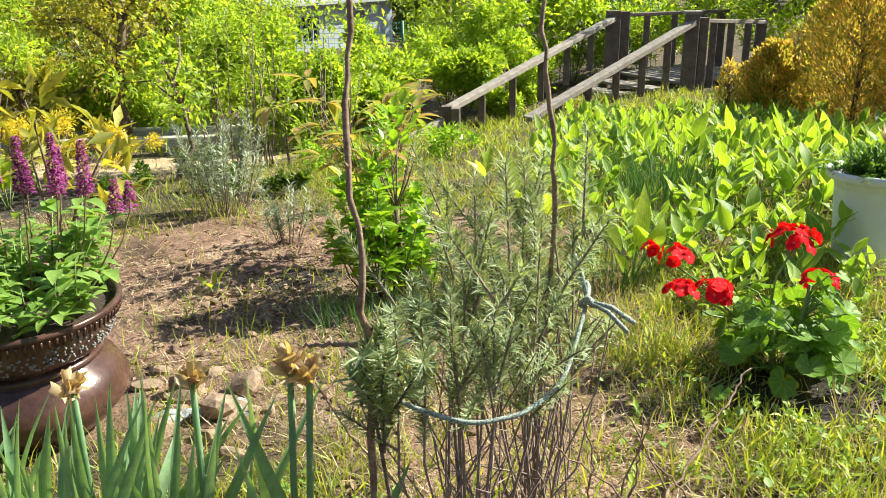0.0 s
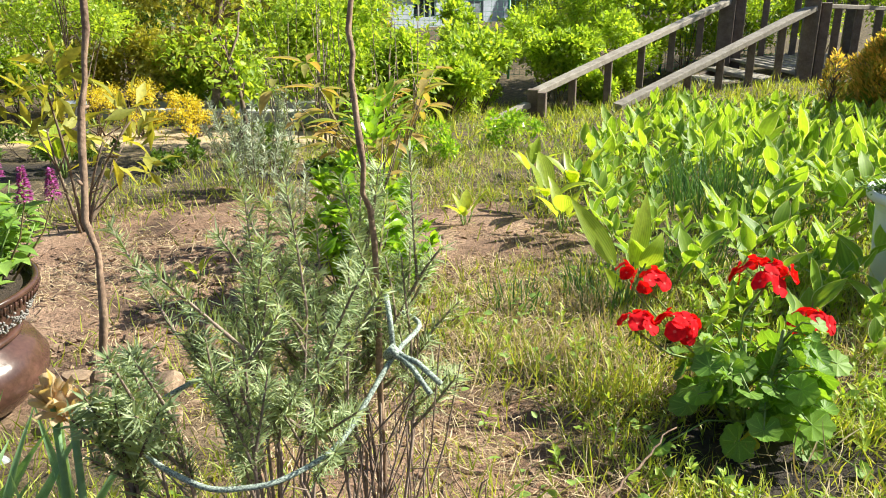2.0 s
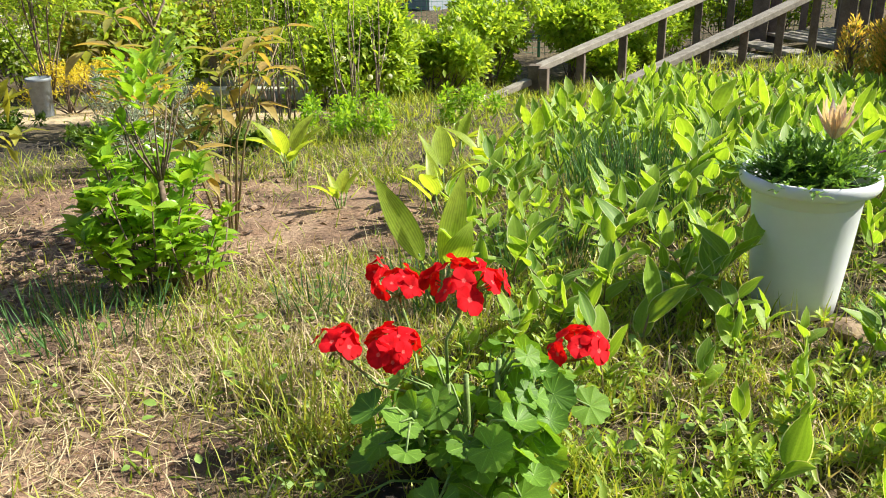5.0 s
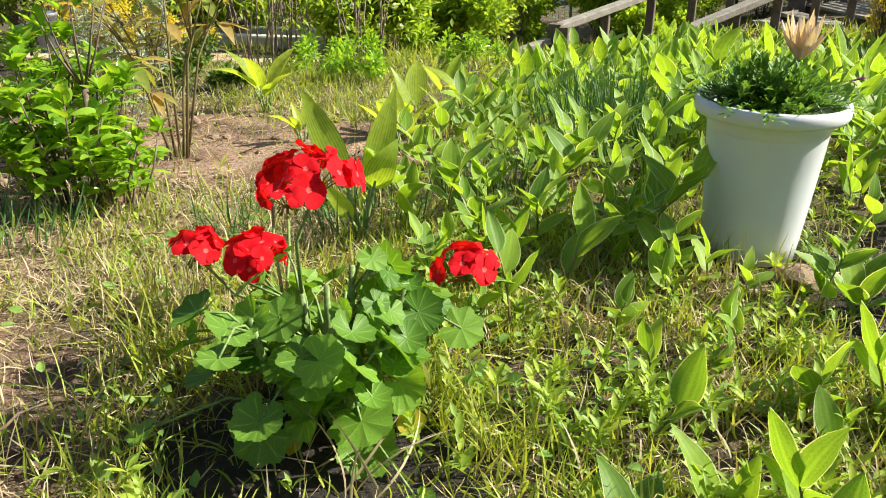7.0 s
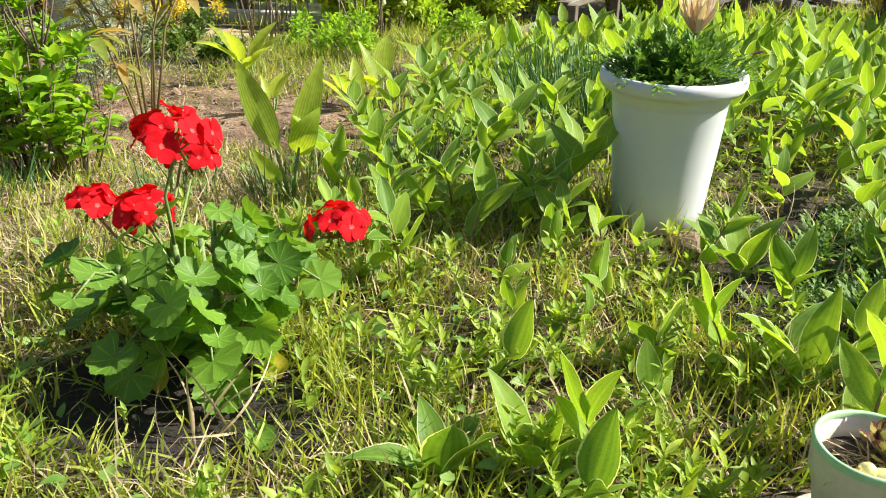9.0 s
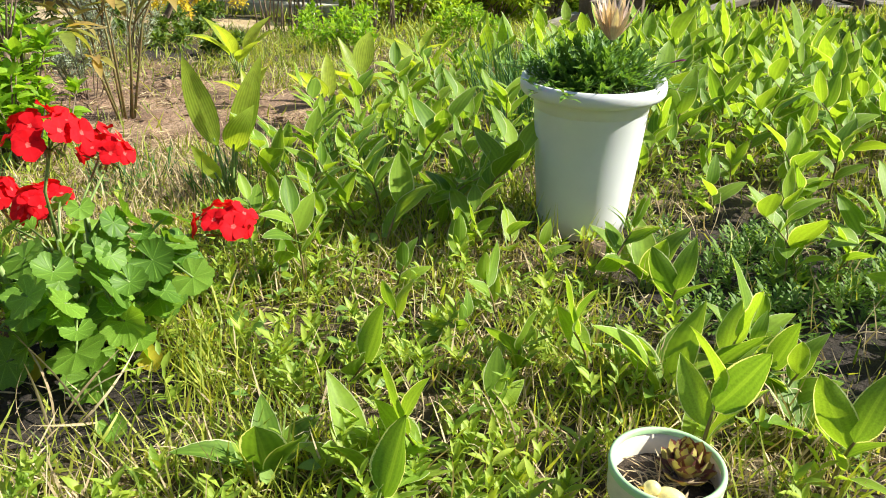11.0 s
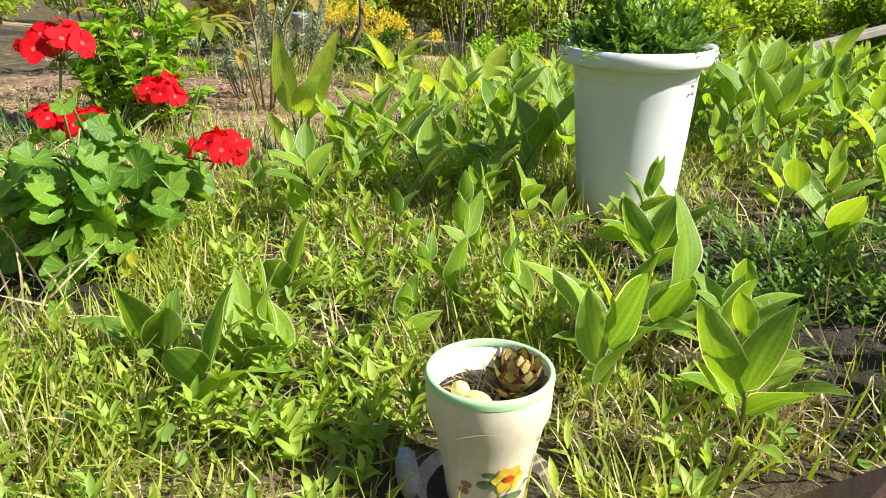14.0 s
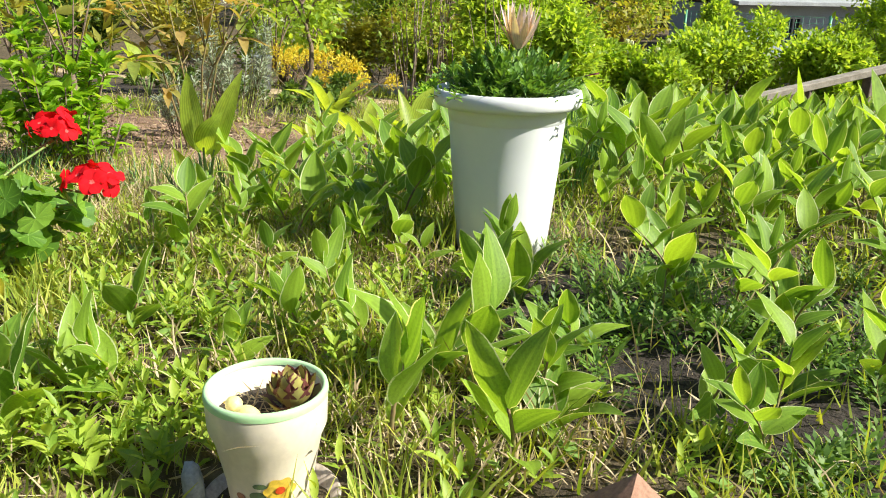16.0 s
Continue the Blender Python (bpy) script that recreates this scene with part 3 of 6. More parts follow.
def tree(name, x, y, height, spread, n, leaf, mat, label, seed, trunk_r=0.09, clear=0.35, bark=None, blobs=14):
    r = np.random.default_rng(seed)
    ob = thing(name, on(x, y, -0.05), label, "tree")
    g = Geo()
    zs = np.linspace(0, height * 0.9, 8)
    lean = np.cumsum(r.normal(0, 0.05, (8, 2)), 0)
    trunk = np.concatenate([lean, zs[:, None]], 1)
    tube(g, trunk, np.linspace(trunk_r, trunk_r * 0.25, 8), 8)
    part("trunk", g, bark or M_TWIG, ob)
    bl = [(*(np.array(b[:3])), b[3]) for b in random_blobs(r, height, spread, blobs, clear)]
    for b in bl:
        g = Geo()
        i = int(np.clip(np.searchsorted(zs, b[2] * 0.75), 1, 7))
        c = np.array(b[:3])
        m = (trunk[i] + c) / 2 + np.array([0, 0, 0.08 * height])
        tube(g, [trunk[i], m, c], [trunk_r * 0.4, trunk_r * 0.25, trunk_r * 0.08], 5)
        part("limb", g, bark or M_TWIG, ob)
    g = Geo()
    p, d = crown_points(r, bl, n)
    dirs = unit(d * 0.6 + r.normal(0, 0.6, (n, 3)))
    ln = leaf * r.uniform(0.6, 1.3, n)
    leaves(g, p, dirs, unit(r.normal(0, 0.6, (n, 3)) + np.array([0, 0, 1.0])), ln, ln * 0.5, k=2, shape="lance", bend=r.uniform(-0.2, 0.8, n))
    part("crown", g, mat, ob)
    return ob


# behind the garden: a bank of light-green shrubs between the path and the steps
for i, (x, y, h, s, mat) in enumerate((
        (-3.0, 9.4, 1.1, 0.7, M_BUSH), (-3.9, 9.8, 1.5, 0.8, M_BUSH), (-3.0, 11.2, 1.0, 0.7, M_BUSH), (-2.6, 13.0, 1.5, 0.9, M_BUSH),
        (-3.4, 12.4, 0.9, 0.7, M_BUSH), (-5.1, 11.4, 2.3, 1.0, M_BUSH), (-1.0, 15.8, 2.1, 0.9, M_BUSH), (-1.5, 13.6, 1.2, 0.8, M_BUSH),
        (3.4, 19.6, 2.4, 1.2, M_BUSH), (0.5, 18.6, 1.7, 1.0, M_BUSH), (-3.4, 14.4, 1.9, 0.6, M_BUSH), (-2.2, 16.6, 1.5, 0.9, M_BUSH), (-3.7, 15.6, 1.1, 0.8, M_BUSH), (-0.9, 13.9, 0.8, 0.6, M_BUSH), (1.6, 19.2, 2.0, 1.1, M_BUSH), (-5.9, 12.6, 2.6, 1.1, M_BUSH), (-7.0, 11.6, 1.3, 0.9, M_BUSH), (-8.6, 11.5, 1.4, 1.0, M_BUSH_OLIVE), (-10.2, 10.8, 1.5, 1.0, M_BUSH), (-11.6, 9.4, 1.5, 1.0, M_BUSH_OLIVE), (-12.8, 7.8, 1.6, 1.1, M_BUSH_DARK), (-9.4, 12.6, 1.8, 1.1, M_BUSH_DARK), (-13.5, 6.0, 1.6, 1.1, M_BUSH), (5.2, 17.6, 2.3, 1.2, M_BUSH), (-0.4, 18.0, 2.4, 1.1, M_BUSH))):
    bush("leafy_shrub", x, y, h, s, 5200, 0.105, mat, {"bush_leaf": "light-green leafy shrub with dark stems behind the garden", "olive_foliage": "olive-leaved shrub beyond the sandy path", "dark_foliage": "dark-green shrub at the back of the garden"}[mat.name], seed=20 + i, aspect=0.52, group="shrubs behind the garden")
# shrub with round white flower heads beside the steps
SNOW = ((-3.2, 10.0, 1.2, 0.5), (-3.0, 9.2, 0.8, 0.42), (-2.9, 11.6, 1.3, 0.5))
for i, (x, y, h, s) in enumerate(SNOW):
    ob = bush("snowball_shrub", x, y, h, s, 1500, 0.085, M_BUSH, "green shrub with round white flower heads", seed=50 + i, group="snowball shrubs", aspect=0.6, shape="ovate")
    r = np.random.default_rng(60 + i)
    for j in range(11):
        th, el = r.uniform(3.2, 6.6), r.uniform(0.1, 1.0)
        c = np.array([math.cos(th) * s * 0.8, math.sin(th) * s * 0.8, h * (0.4 + 0.5 * el)])
        g = Geo()
        d = unit(r.normal(size=(46, 3)))
        leaves(g, c + d * 0.03, unit(np.cross(d, r.normal(size=(46, 3)))), d, 0.028, 0.028, k=2, shape="petal", bend=0.5)
        part("flower_head", g, M_WHITEFL, ob, "round white flower head")
# white-flowering tree on the path's far side
ob = tree("white_blossom_tree", -8.6, 9.9, 2.6, 1.1, 3800, 0.09, M_BUSH, "small tree with white blossom and bright leaves", 71, 0.05)
r = np.random.default_rng(72)
g = Geo()
bp, bd = crown_points(r, random_blobs(np.random.default_rng(71), 2.6, 1.1, 14, 0.35), 420)
for k in range(4):
    leaves(g, bp + r.normal(0, 0.012, bp.shape), unit(r.normal(size=bp.shape)), unit(r.normal(size=bp.shape)), 0.05, 0.045, k=2, shape="petal")
part("blossom", g, M_WHITEFL, ob)
# olive and dark trees round the back
for i, (x, y, h, s, mat, lf) in enumerate((
        (-6.6, 11.2, 3.0, 1.3, M_BUSH_OLIVE, 0.10), (-9.6, 13.2, 4.0, 1.8, M_BUSH_OLIVE, 0.12), (-12.5, 12.0, 4.6, 2.0, M_BUSH_OLIVE, 0.13), (-7.6, 15.2, 4.6, 1.9, M_BUSH_OLIVE, 0.13),
        (-6.6, 16.4, 3.8, 1.3, M_BUSH, 0.11), (-11.0, 17.0, 5.0, 2.2, M_BUSH_DARK, 0.15), (-16.0, 15.5, 5.5, 2.4, M_BUSH_DARK, 0.16), (5.6, 17.2, 5.0, 2.2, M_BUSH_DARK, 0.14),
        (8.6, 14.5, 5.2, 2.2, M_BUSH_DARK, 0.15), (-1.0, 19.0, 5.2, 2.2, M_BUSH, 0.15), (2.2, 21.5, 5.4, 2.3, M_BUSH, 0.16), (-13.0, 22.5, 6.0, 2.6, M_BUSH_DARK, 0.18),
        (-16.5, 9.6, 5.0, 2.3, M_BUSH_OLIVE, 0.15), (-3.4, 25.0, 4.6, 1.8, M_BUSH, 0.17), (-18.5, 23.0, 6.5, 2.8, M_BUSH_DARK, 0.2))):
    tree("garden_tree", x, y, h, s, 4200, lf, mat, {"olive_foliage": "olive-leaved small tree behind the garden", "dark_foliage": "dark-green tree at the wood's edge", "bush_leaf": "light-green young tree at the wood's edge"}[mat.name], 100 + i, 0.08 + 0.01 * h, 0.22)


def far_woods():
    """A belt of woods round the place: trunks and leaf masses."""
    r = np.random.default_rng(9)
    g, t = Geo(), Geo()
    n = 150
    az = np.linspace(0, 2 * np.pi, n, endpoint=False) + r.normal(0, 0.02, n)
    rad = r.uniform(34, 60, n)
    for a, q in zip(az, rad):
        x, y = q * math.sin(a), 6 + q * math.cos(a)
        h = r.uniform(8, 13)
        z0 = float(land(x, y))
        tube(t, [(x, y, z0 - 0.3), (x + 0.2, y, z0 + h * 0.5), (x, y, z0 + h * 0.9)], [0.28, 0.2, 0.06], 6)
        b = np.array(random_blobs(r, h, 3.2, 12, 0.1))
        b[:, :3] += (x, y, z0)
        m = 620
        p, d = crown_points(r, b, m)
        leaves(g, p, unit(d + r.normal(0, 0.6, (m, 3))), unit(r.normal(0, 0.6, (m, 3)) + (0, 0, 1)), r.uniform(0.5, 1.0, m), r.uniform(0.3, 0.6, m), k=2, shape="lance")
    solo("far_trunks", t, M_TWIG, "dark trunks of the far woods", "woods", "stuff")
    solo("far_woods", g, M_BUSH_DARK, "dark-green far woods round the garden", "woods", "stuff")


far_woods()


# low dark cover along the back of the soil
for i, (x, y, h, s) in enumerate(((-3.5, 5.5, 0.22, 0.3), (-2.75, 5.7, 0.2, 0.28), (-4.4, 5.4, 0.24, 0.34), (-2.1, 5.6, 0.16, 0.22), (-5.2, 5.6, 0.25, 0.35), (-3.1, 6.2, 0.25, 0.3), (-1.5, 6.3, 0.3, 0.28), (-1.0, 7.2, 0.35, 0.3), (-2.1, 6.7, 0.3, 0.3))):
    bush("low_cover_plant", x, y, h, s, 650, 0.06, M_BUSH_DARK if i < 6 else M_SHRUB, "low dark-green plant at the edge of the soil" if i < 6 else "low bright-green weed clump in the grass", "plant", seed=180 + i, group="low cover plants", stem_r=0.004)


# golden shrubs beside the path and orange conifers beside the deck
for i, (x, y, h, s) in enumerate(((-5.6, 7.9, 0.62, 0.5), (-5.0, 8.1, 0.5, 0.45), (-6.3, 8.0, 0.6, 0.5))):
    bush("golden_shrub", x, y, h, s, 1500, 0.045, M_YELLOW, "low golden-yellow shrub beside the sandy path", seed=140 + i, group="golden shrubs")


tree("small_tree", -3.36, 6.03, 1.45, 0.5, 520, 0.085, M_BUSH, "small dark-stemmed tree with sparse light leaves", 175, 0.03, 0.4, blobs=9)


def conifer(x, y, h, s, seed, n=11000):
    r = np.random.default_rng(seed)
    ob = thing("golden_conifer", on(x, y, -0.03), "orange-tipped golden conifer with fine sprays", "conifer", "golden conifers")
    g = Geo()
    tube(g, [(0, 0, 0), (0.02, 0, h * 0.5), (0, 0.02, h * 0.92)], [0.03, 0.02, 0.006], 6)
    for _ in range(40):
        z = r.uniform(0.08, 0.8) * h
        th = r.uniform(0, 6.28)
        q = s * r.uniform(0.5, 0.9)
        tube(g, [(0, 0, z), (q * 0.5 * math.cos(th), q * 0.5 * math.sin(th), z + 0.1 * h), (q * math.cos(th), q * math.sin(th), z + 0.22 * h)], [0.008, 0.005, 0.002], 4)
    part("trunk", g, M_TWIG, ob)
    g = Geo()
    th, u = r.uniform(0, 6.28, n), r.random(n) ** 0.8
    plume = 1 + 0.34 * np.sin(th * 5 + 4 * u + seed) * np.sin(u * 17 + seed)
    rad = s * (np.sin(np.pi * (0.16 + 0.8 * u)) ** 0.7) * plume * r.uniform(0.55, 1.0, n)
    p = np.stack([rad * np.cos(th), rad * np.sin(th), u * h * r.uniform(0.94, 1.06, n)], 1)
    d = unit(np.stack([np.cos(th), np.sin(th), np.full(n, 1.3)], 1) + r.normal(0, 0.35, (n, 3)))
    ln = r.uniform(0.03, 0.085, n)
    leaves(g, p, d, unit(r.normal(size=(n, 3))), ln, ln * 0.34, k=2, shape="lance", bend=r.uniform(-0.6, 0.6, n), fold=0.3)
    part("foliage", g, M_ORANGE, ob)


for i, (x, y, h, s) in enumerate(((2.75, 9.9, 0.95, 0.42), (3.35, 8.9, 1.75, 0.6), (4.1, 8.4, 1.9, 0.75), (3.55, 10.3, 1.5, 0.55), (4.9, 9.3, 2.0, 0.8))):
    conifer(x, y, h, s, 160 + i)
conifer(2.13, 9.62, 0.75, 0.12, 170, 500)

# ---- bed of variegated plants ----
def seal_leaf_data(k):
    """A broad oval leaf one metre long: cupped across, bowed along, with a wavy margin and a drawn-out tip."""
    g = Geo()
    wide, bow, cup, twist = ((0.46, 0.25, 0.30, 0.0), (0.42, 0.55, 0.22, 0.25), (0.52, -0.05, 0.38, -0.15), (0.40, -0.35, 0.30, 0.1), (0.48, 0.8, 0.18, -0.3))[k]
    rows, cols = 9, 7
    v, a = [], []
    chance = (0.1, 0.35, 0.6, 0.8, 0.95)[k]
    for i in range(rows + 1):
        s = i / rows
        w = 0.5 * wide * max(math.sin(math.pi * s ** 0.78) ** 0.8 * (1 - 0.12 * s), 0.05 if i == 0 else 0.006)
        ang = bow * s
        x, z = (math.sin(ang) / bow, -(1 - math.cos(ang)) / bow) if abs(bow) > 1e-3 else (s, 0)
        t = twist * s
        for j in range(cols):
            u = 2 * j / (cols - 1) - 1
            y = w * u
            h = cup * w * u * u + 0.018 * abs(u) ** 3 * math.sin(11 * s + 3 * u + k)
            v.append((x - h * math.sin(ang), y * math.cos(t) - h * math.sin(t), z + h * math.cos(ang) * math.cos(t) + y * math.sin(t)))
            a.append((u, s, chance))
    idx = np.arange((rows + 1) * cols).reshape(rows + 1, cols)
    q = np.stack([idx[:-1, :-1], idx[:-1, 1:], idx[1:, 1:], idx[1:, :-1]], -1).reshape(-1, 4)
    g.add(v, quads=q, a=a)
    me = g.data("seal_leaf")
    me.materials.append(M_SEAL)
    return me


SEAL_LEAVES = [seal_leaf_data(k) for k in range(5)]


def seal_layout(r, tall, n=None, arch=None):
    """A plant's arched stem and the poses of its leaves, set in two ranks that turn slowly round the stem."""
    lean_az = r.uniform(0, 6.28)
    arch = r.uniform(0.1, 0.45) if arch is None else arch
    n = n or int(r.integers(4, 8))
    big = tall / 0.25
    u = np.linspace(0, 1, 7)
    stem = np.stack([np.cos(lean_az) * arch * tall * u ** 2, np.sin(lean_az) * arch * tall * u ** 2, tall * u * (1 - 0.12 * u)], 1)
    out = []
    for i in range(n):
        f = 0.34 + 0.66 * i / max(n - 1, 1)
        p = np.array([np.interp(f, u, stem[:, c]) for c in range(3)])
        az = lean_az + (i % 2) * math.pi + r.normal(0, 0.5) + 0.9 + 0.25 * i
        el = r.uniform(0.25, 0.85) + 0.5 * f ** 2 + (0.28 if n < 6 else 0.0)
        out.append((p, az, min(el, 1.4), big * r.uniform(0.115, 0.165) * (1.0 - 0.3 * abs(f - 0.6)), r.normal(0, 0.45)))
    return stem, out


def seal_plant(seed, tall, n, arch, label):
    r = np.random.default_rng(seed)
    ob = thing("variegated_plant", (0, 0, 0), label, "plant", "variegated plants of the bed")
    stem, lv = seal_layout(r, tall, n, arch)
    g = Geo()
    tube(g, stem, np.linspace(0.0040, 0.0020, 7), 5)
    part("stem", g, M_REDSTEM, ob, "thin reddish green stem")
    for p, az, el, ln, tw in lv:
        ln *= 0.25 / tall * (0.7 + 0.3 * tall / 0.25)
        m = Matrix.Translation(p) @ Matrix.Rotation(az, 4, "Z") @ Matrix.Rotation(-el, 4, "Y") @ Matrix.Rotation(tw, 4, "X") @ Matrix.Scale(ln, 4)
        part("leaf", SEAL_LEAVES[int(r.integers(5))], M_SEAL, ob, m=m)
    return ob


# young shoots of three to five leaves, then taller arched plants
SEAL_KINDS = ((0.10, 3, 0.1), (0.13, 4, 0.2), (0.12, 3, 0.3), (0.16, 5, 0.25), (0.22, 6, 0.35), (0.26, 7, 0.45), (0.25, 6, 0.2), (0.29, 8, 0.5))
SEALS = [seal_plant(200 + i, tall, n, arch, "young shoot with a few white-edged oval leaves" if n < 6 else "upright garden plant with many white-edged oval leaves") for i, (tall, n, arch) in enumerate(SEAL_KINDS)]
SEAL_USED = set()


def put_seal(i, x, y, scale, turn, tip=0.0):
    m = Matrix.Translation(on(x, y, -0.01)) @ Matrix.Rotation(turn, 4, "Z") @ Matrix.Rotation(tip, 4, "X") @ Matrix.Scale(scale, 4)
    if i in SEAL_USED:
        copy_thing(SEALS[i], m)
    else:
        SEAL_USED.add(i)
        SEALS[i].matrix_basis = m


# the plants that stand singly in the grass: kind, place, size
FRONT_SEALS = [(3, 1.71, 2.06, 1.05), (2, 1.44, 2.20, 1.1), (2, 1.70, 1.88, 1.0), (1, 1.73, 2.26, 0.9), (1, 1.27, 2.64, 0.95), (0, 0.96, 2.55, 1.0), (3, 1.56, 2.64, 0.75),
               (3, 2.12, 2.33, 1.15), (3, 2.08, 2.55, 1.2), (3, 2.33, 2.39, 1.05), (1, 2.21, 2.61, 1.1), (4, 1.72, 2.98, 0.85), (1, 1.44, 2.98, 1.1), (6, 1.03, 2.57, 0.9)]
BACK_SEALS = [(5, 2.16, 3.20, 1.0), (7, 2.24, 3.30, 1.0), (4, 2.40, 3.22, 1.05), (5, 2.57, 2.75, 0.8), (1, 1.86, 3.53, 1.2), (2, 1.09, 2.86, 1.2), (1, 1.50, 2.72, 0.8), (4, 0.72, 2.75, 0.9),
              (6, 0.80, 2.95, 1.0), (4, 1.20, 3.05, 0.95), (3, 1.92, 2.80, 1.0), (6, 2.62, 3.10, 1.0), (5, 2.1, 3.65, 1.0), (7, 2.45, 3.75, 1.0), (6, 1.30, 2.92, 0.9), (0, 1.36, 2.83, 1.1)]
_r = np.random.default_rng(31)
for _k, _x, _y, _s in FRONT_SEALS:
    put_seal(_k, _x, _y, _s * 1.05, _r.uniform(0, 6.28), _r.normal(0, 0.06))
for _k, _x, _y, _s in BACK_SEALS:
    put_seal(_k, _x, _y, _s, _r.uniform(0, 6.28), _r.normal(0, 0.08))
    if _k > 3:
        put_seal((_k + 2) % 4 + 4, _x + _r.normal(0, 0.05), _y + _r.normal(0, 0.05), _s * _r.uniform(0.8, 1.0), _r.uniform(0, 6.28), _r.normal(0, 0.08))
for _i in range(34):
    _x, _y = _r.uniform(0.6, 2.9), _r.uniform(2.45, 3.4)
    if (_x - 1.515) ** 2 + (_y - 3.27) ** 2 > 0.06 and (_x - 2.3) ** 2 + (_y - 3.2) ** 2 > 0.16 and (_x - 0.86) ** 2 + (_y - 2.06) ** 2 > 0.2:
        put_seal(_i % 5, _x, _y, _r.uniform(0.55, 1.0), _r.uniform(0, 6.28), _r.normal(0, 0.1))


def in_bed(x, y):
    left = np.interp(y, [3.1, 3.6, 5.0, 6.8, 9.0, 12], [0.45, 0.3, 0.0, -0.1, 0.2, 0.6])
    right = np.interp(y, [3.1, 3.6, 4.2, 5.5, 8.0, 12], [1.25, 1.3, 3.2, 4.2, 3.0, 2.4])
    hole = ((x - 2.3) / 0.55) ** 2 + ((y - 3.4) / 0.55) ** 2 < 1
    onion = ((x - 0.75) / 0.38) ** 2 + ((y - 4.75) / 0.5) ** 2 < 1
    pot = (x - 1.52) ** 2 + (y - 3.27) ** 2 < 0.28 ** 2
    return (x > left) & (x < right) & ~hole & ~onion & ~pot


def fill_bed():
    r = np.random.default_rng(33)
    near, far = 0, Geo()
    stems = Geo()
    taken = []
    for _ in range(14000):
        y = 3.05 + 6.6 * r.random() ** 1.15
        x = r.uniform(-1.6, 4.3)
        if not in_bed(x, y):
            continue
        gap = 0.125 if y < 5.5 else 0.15
        if any((x - a) ** 2 + (y - b) ** 2 < gap ** 2 for a, b in taken):
            continue
        taken.append((x, y))
        s = r.uniform(0.7, 1.25) * (1.2 if 4.0 < y < 6.2 and x > 1.1 else 1.0) * (1 - 0.12 * min(max((y - 6.5) / 2, 0), 1))
        if y < 5.4 and near < 290:
            near += 1
            put_seal(int(r.integers(3, 8)), x, y, s * 0.95, r.uniform(0, 6.28), r.normal(0, 0.08))
            continue
        stem, lv = seal_layout(r, 0.27 * s)
        o = np.array(on(x, y, -0.01))
        tube(stems, stem + o, np.linspace(0.004, 0.002, 7), 4, cap=False)
        P = np.array([q[0] for q in lv]) + o
        az, el, ln = (np.array([q[k] for q in lv]) for k in (1, 2, 3))
        d = way(az, el)
        up = np.stack([-np.cos(az) * np.sin(el), -np.sin(az) * np.sin(el), np.cos(el)], 1) + r.normal(0, 0.3, (len(lv), 3))
        ln = ln * r.uniform(0.95, 1.3, len(lv))
        leaves(far, P, d, up, ln, ln * r.uniform(0.46, 0.60, len(lv)), k=4, shape="ovate", bend=r.uniform(-0.4, 0.5, len(lv)), fold=0.2)
    solo("variegated_bed", far, M_SEAL, "dense bed of green plants with white-edged leaves", "plants", "stuff")
    solo("bed_stems", stems, M_REDSTEM, "thin reddish stems in the dense bed", "plants", "stuff")


fill_bed()


# ---- hostas with ribbed leaves ----
def hosta(x, y, n, ln, seed, tilt=(0.7, 1.25), label="hosta with tall ribbed yellow-green leaves", mat=None, rise=0.45, name="hosta", group="hostas", wide=(0.34, 0.46)):
    r = np.random.default_rng(seed)
    ob = thing(name, on(x, y, -0.01), label, "plant", group)
    for i in range(n):
        g = Geo()
        az = 6.28 * i / n + r.normal(0, 0.3)
        el = r.uniform(*tilt)
        d = way(az, el)
        q = ln * r.uniform(0.75, 1.15)
        p0 = np.array([0.012 * math.cos(az), 0.012 * math.sin(az), 0])
        p1 = p0 + way(az, 1.3) * q * rise
        up = np.array([-math.cos(az) * math.sin(el), -math.sin(az) * math.sin(el), math.cos(el)])
        leaves(g, p1, d, up, q * 0.85, q * 0.85 * r.uniform(*wide), k=9, shape="ovate", bend=r.uniform(0.1, 0.9), fold=0.22, wave=0.07)
        leaf = part("leaf", g, mat or M_HOSTA, ob)
        g = Geo()
        tube(g, [p0, (p0 + p1) / 2, p1 + d * q * 0.06], [0.006, 0.005, 0.003], 5)
        part("stalk", g, M_STEM, leaf)


def hosta_pair():
    """The nearest hosta, with two upright leaves and one that hangs."""
    ob = thing("hosta", on(0.38, 2.98, -0.01), "young hosta with two tall upright ribbed leaves", "plant", "hostas")
    for foot, d, q, wd, bend in (((-0.05, 0.01, 0.20), (-0.55, 0.18, 0.74), 0.35, 0.105, 0.15), ((0.02, 0.02, 0.19), (0.14, 0.28, 0.92), 0.33, 0.10, 0.2), ((0.06, -0.03, 0.22), (0.5, -0.35, 0.7), 0.18, 0.10, 1.3), ((-0.02, -0.02, 0.10), (-0.3, -0.5, 0.8), 0.15, 0.06, 0.5)):
        g = Geo()
        p1, d = np.array(foot), np.array(d)
        leaves(g, p1, d, np.array([0.9, -1.6, 0.7]), q, wd, k=12, shape="ovate", bend=bend, fold=0.14, wave=0.05)
        lf = part("leaf", g, M_HOSTA, ob)
        g = Geo()
        tube(g, [(0, 0, 0), p1 * 0.5, p1 + unit(d[None])[0] * 0.03], [0.009, 0.007, 0.004], 5)
        part("stalk", g, M_STEM, lf)


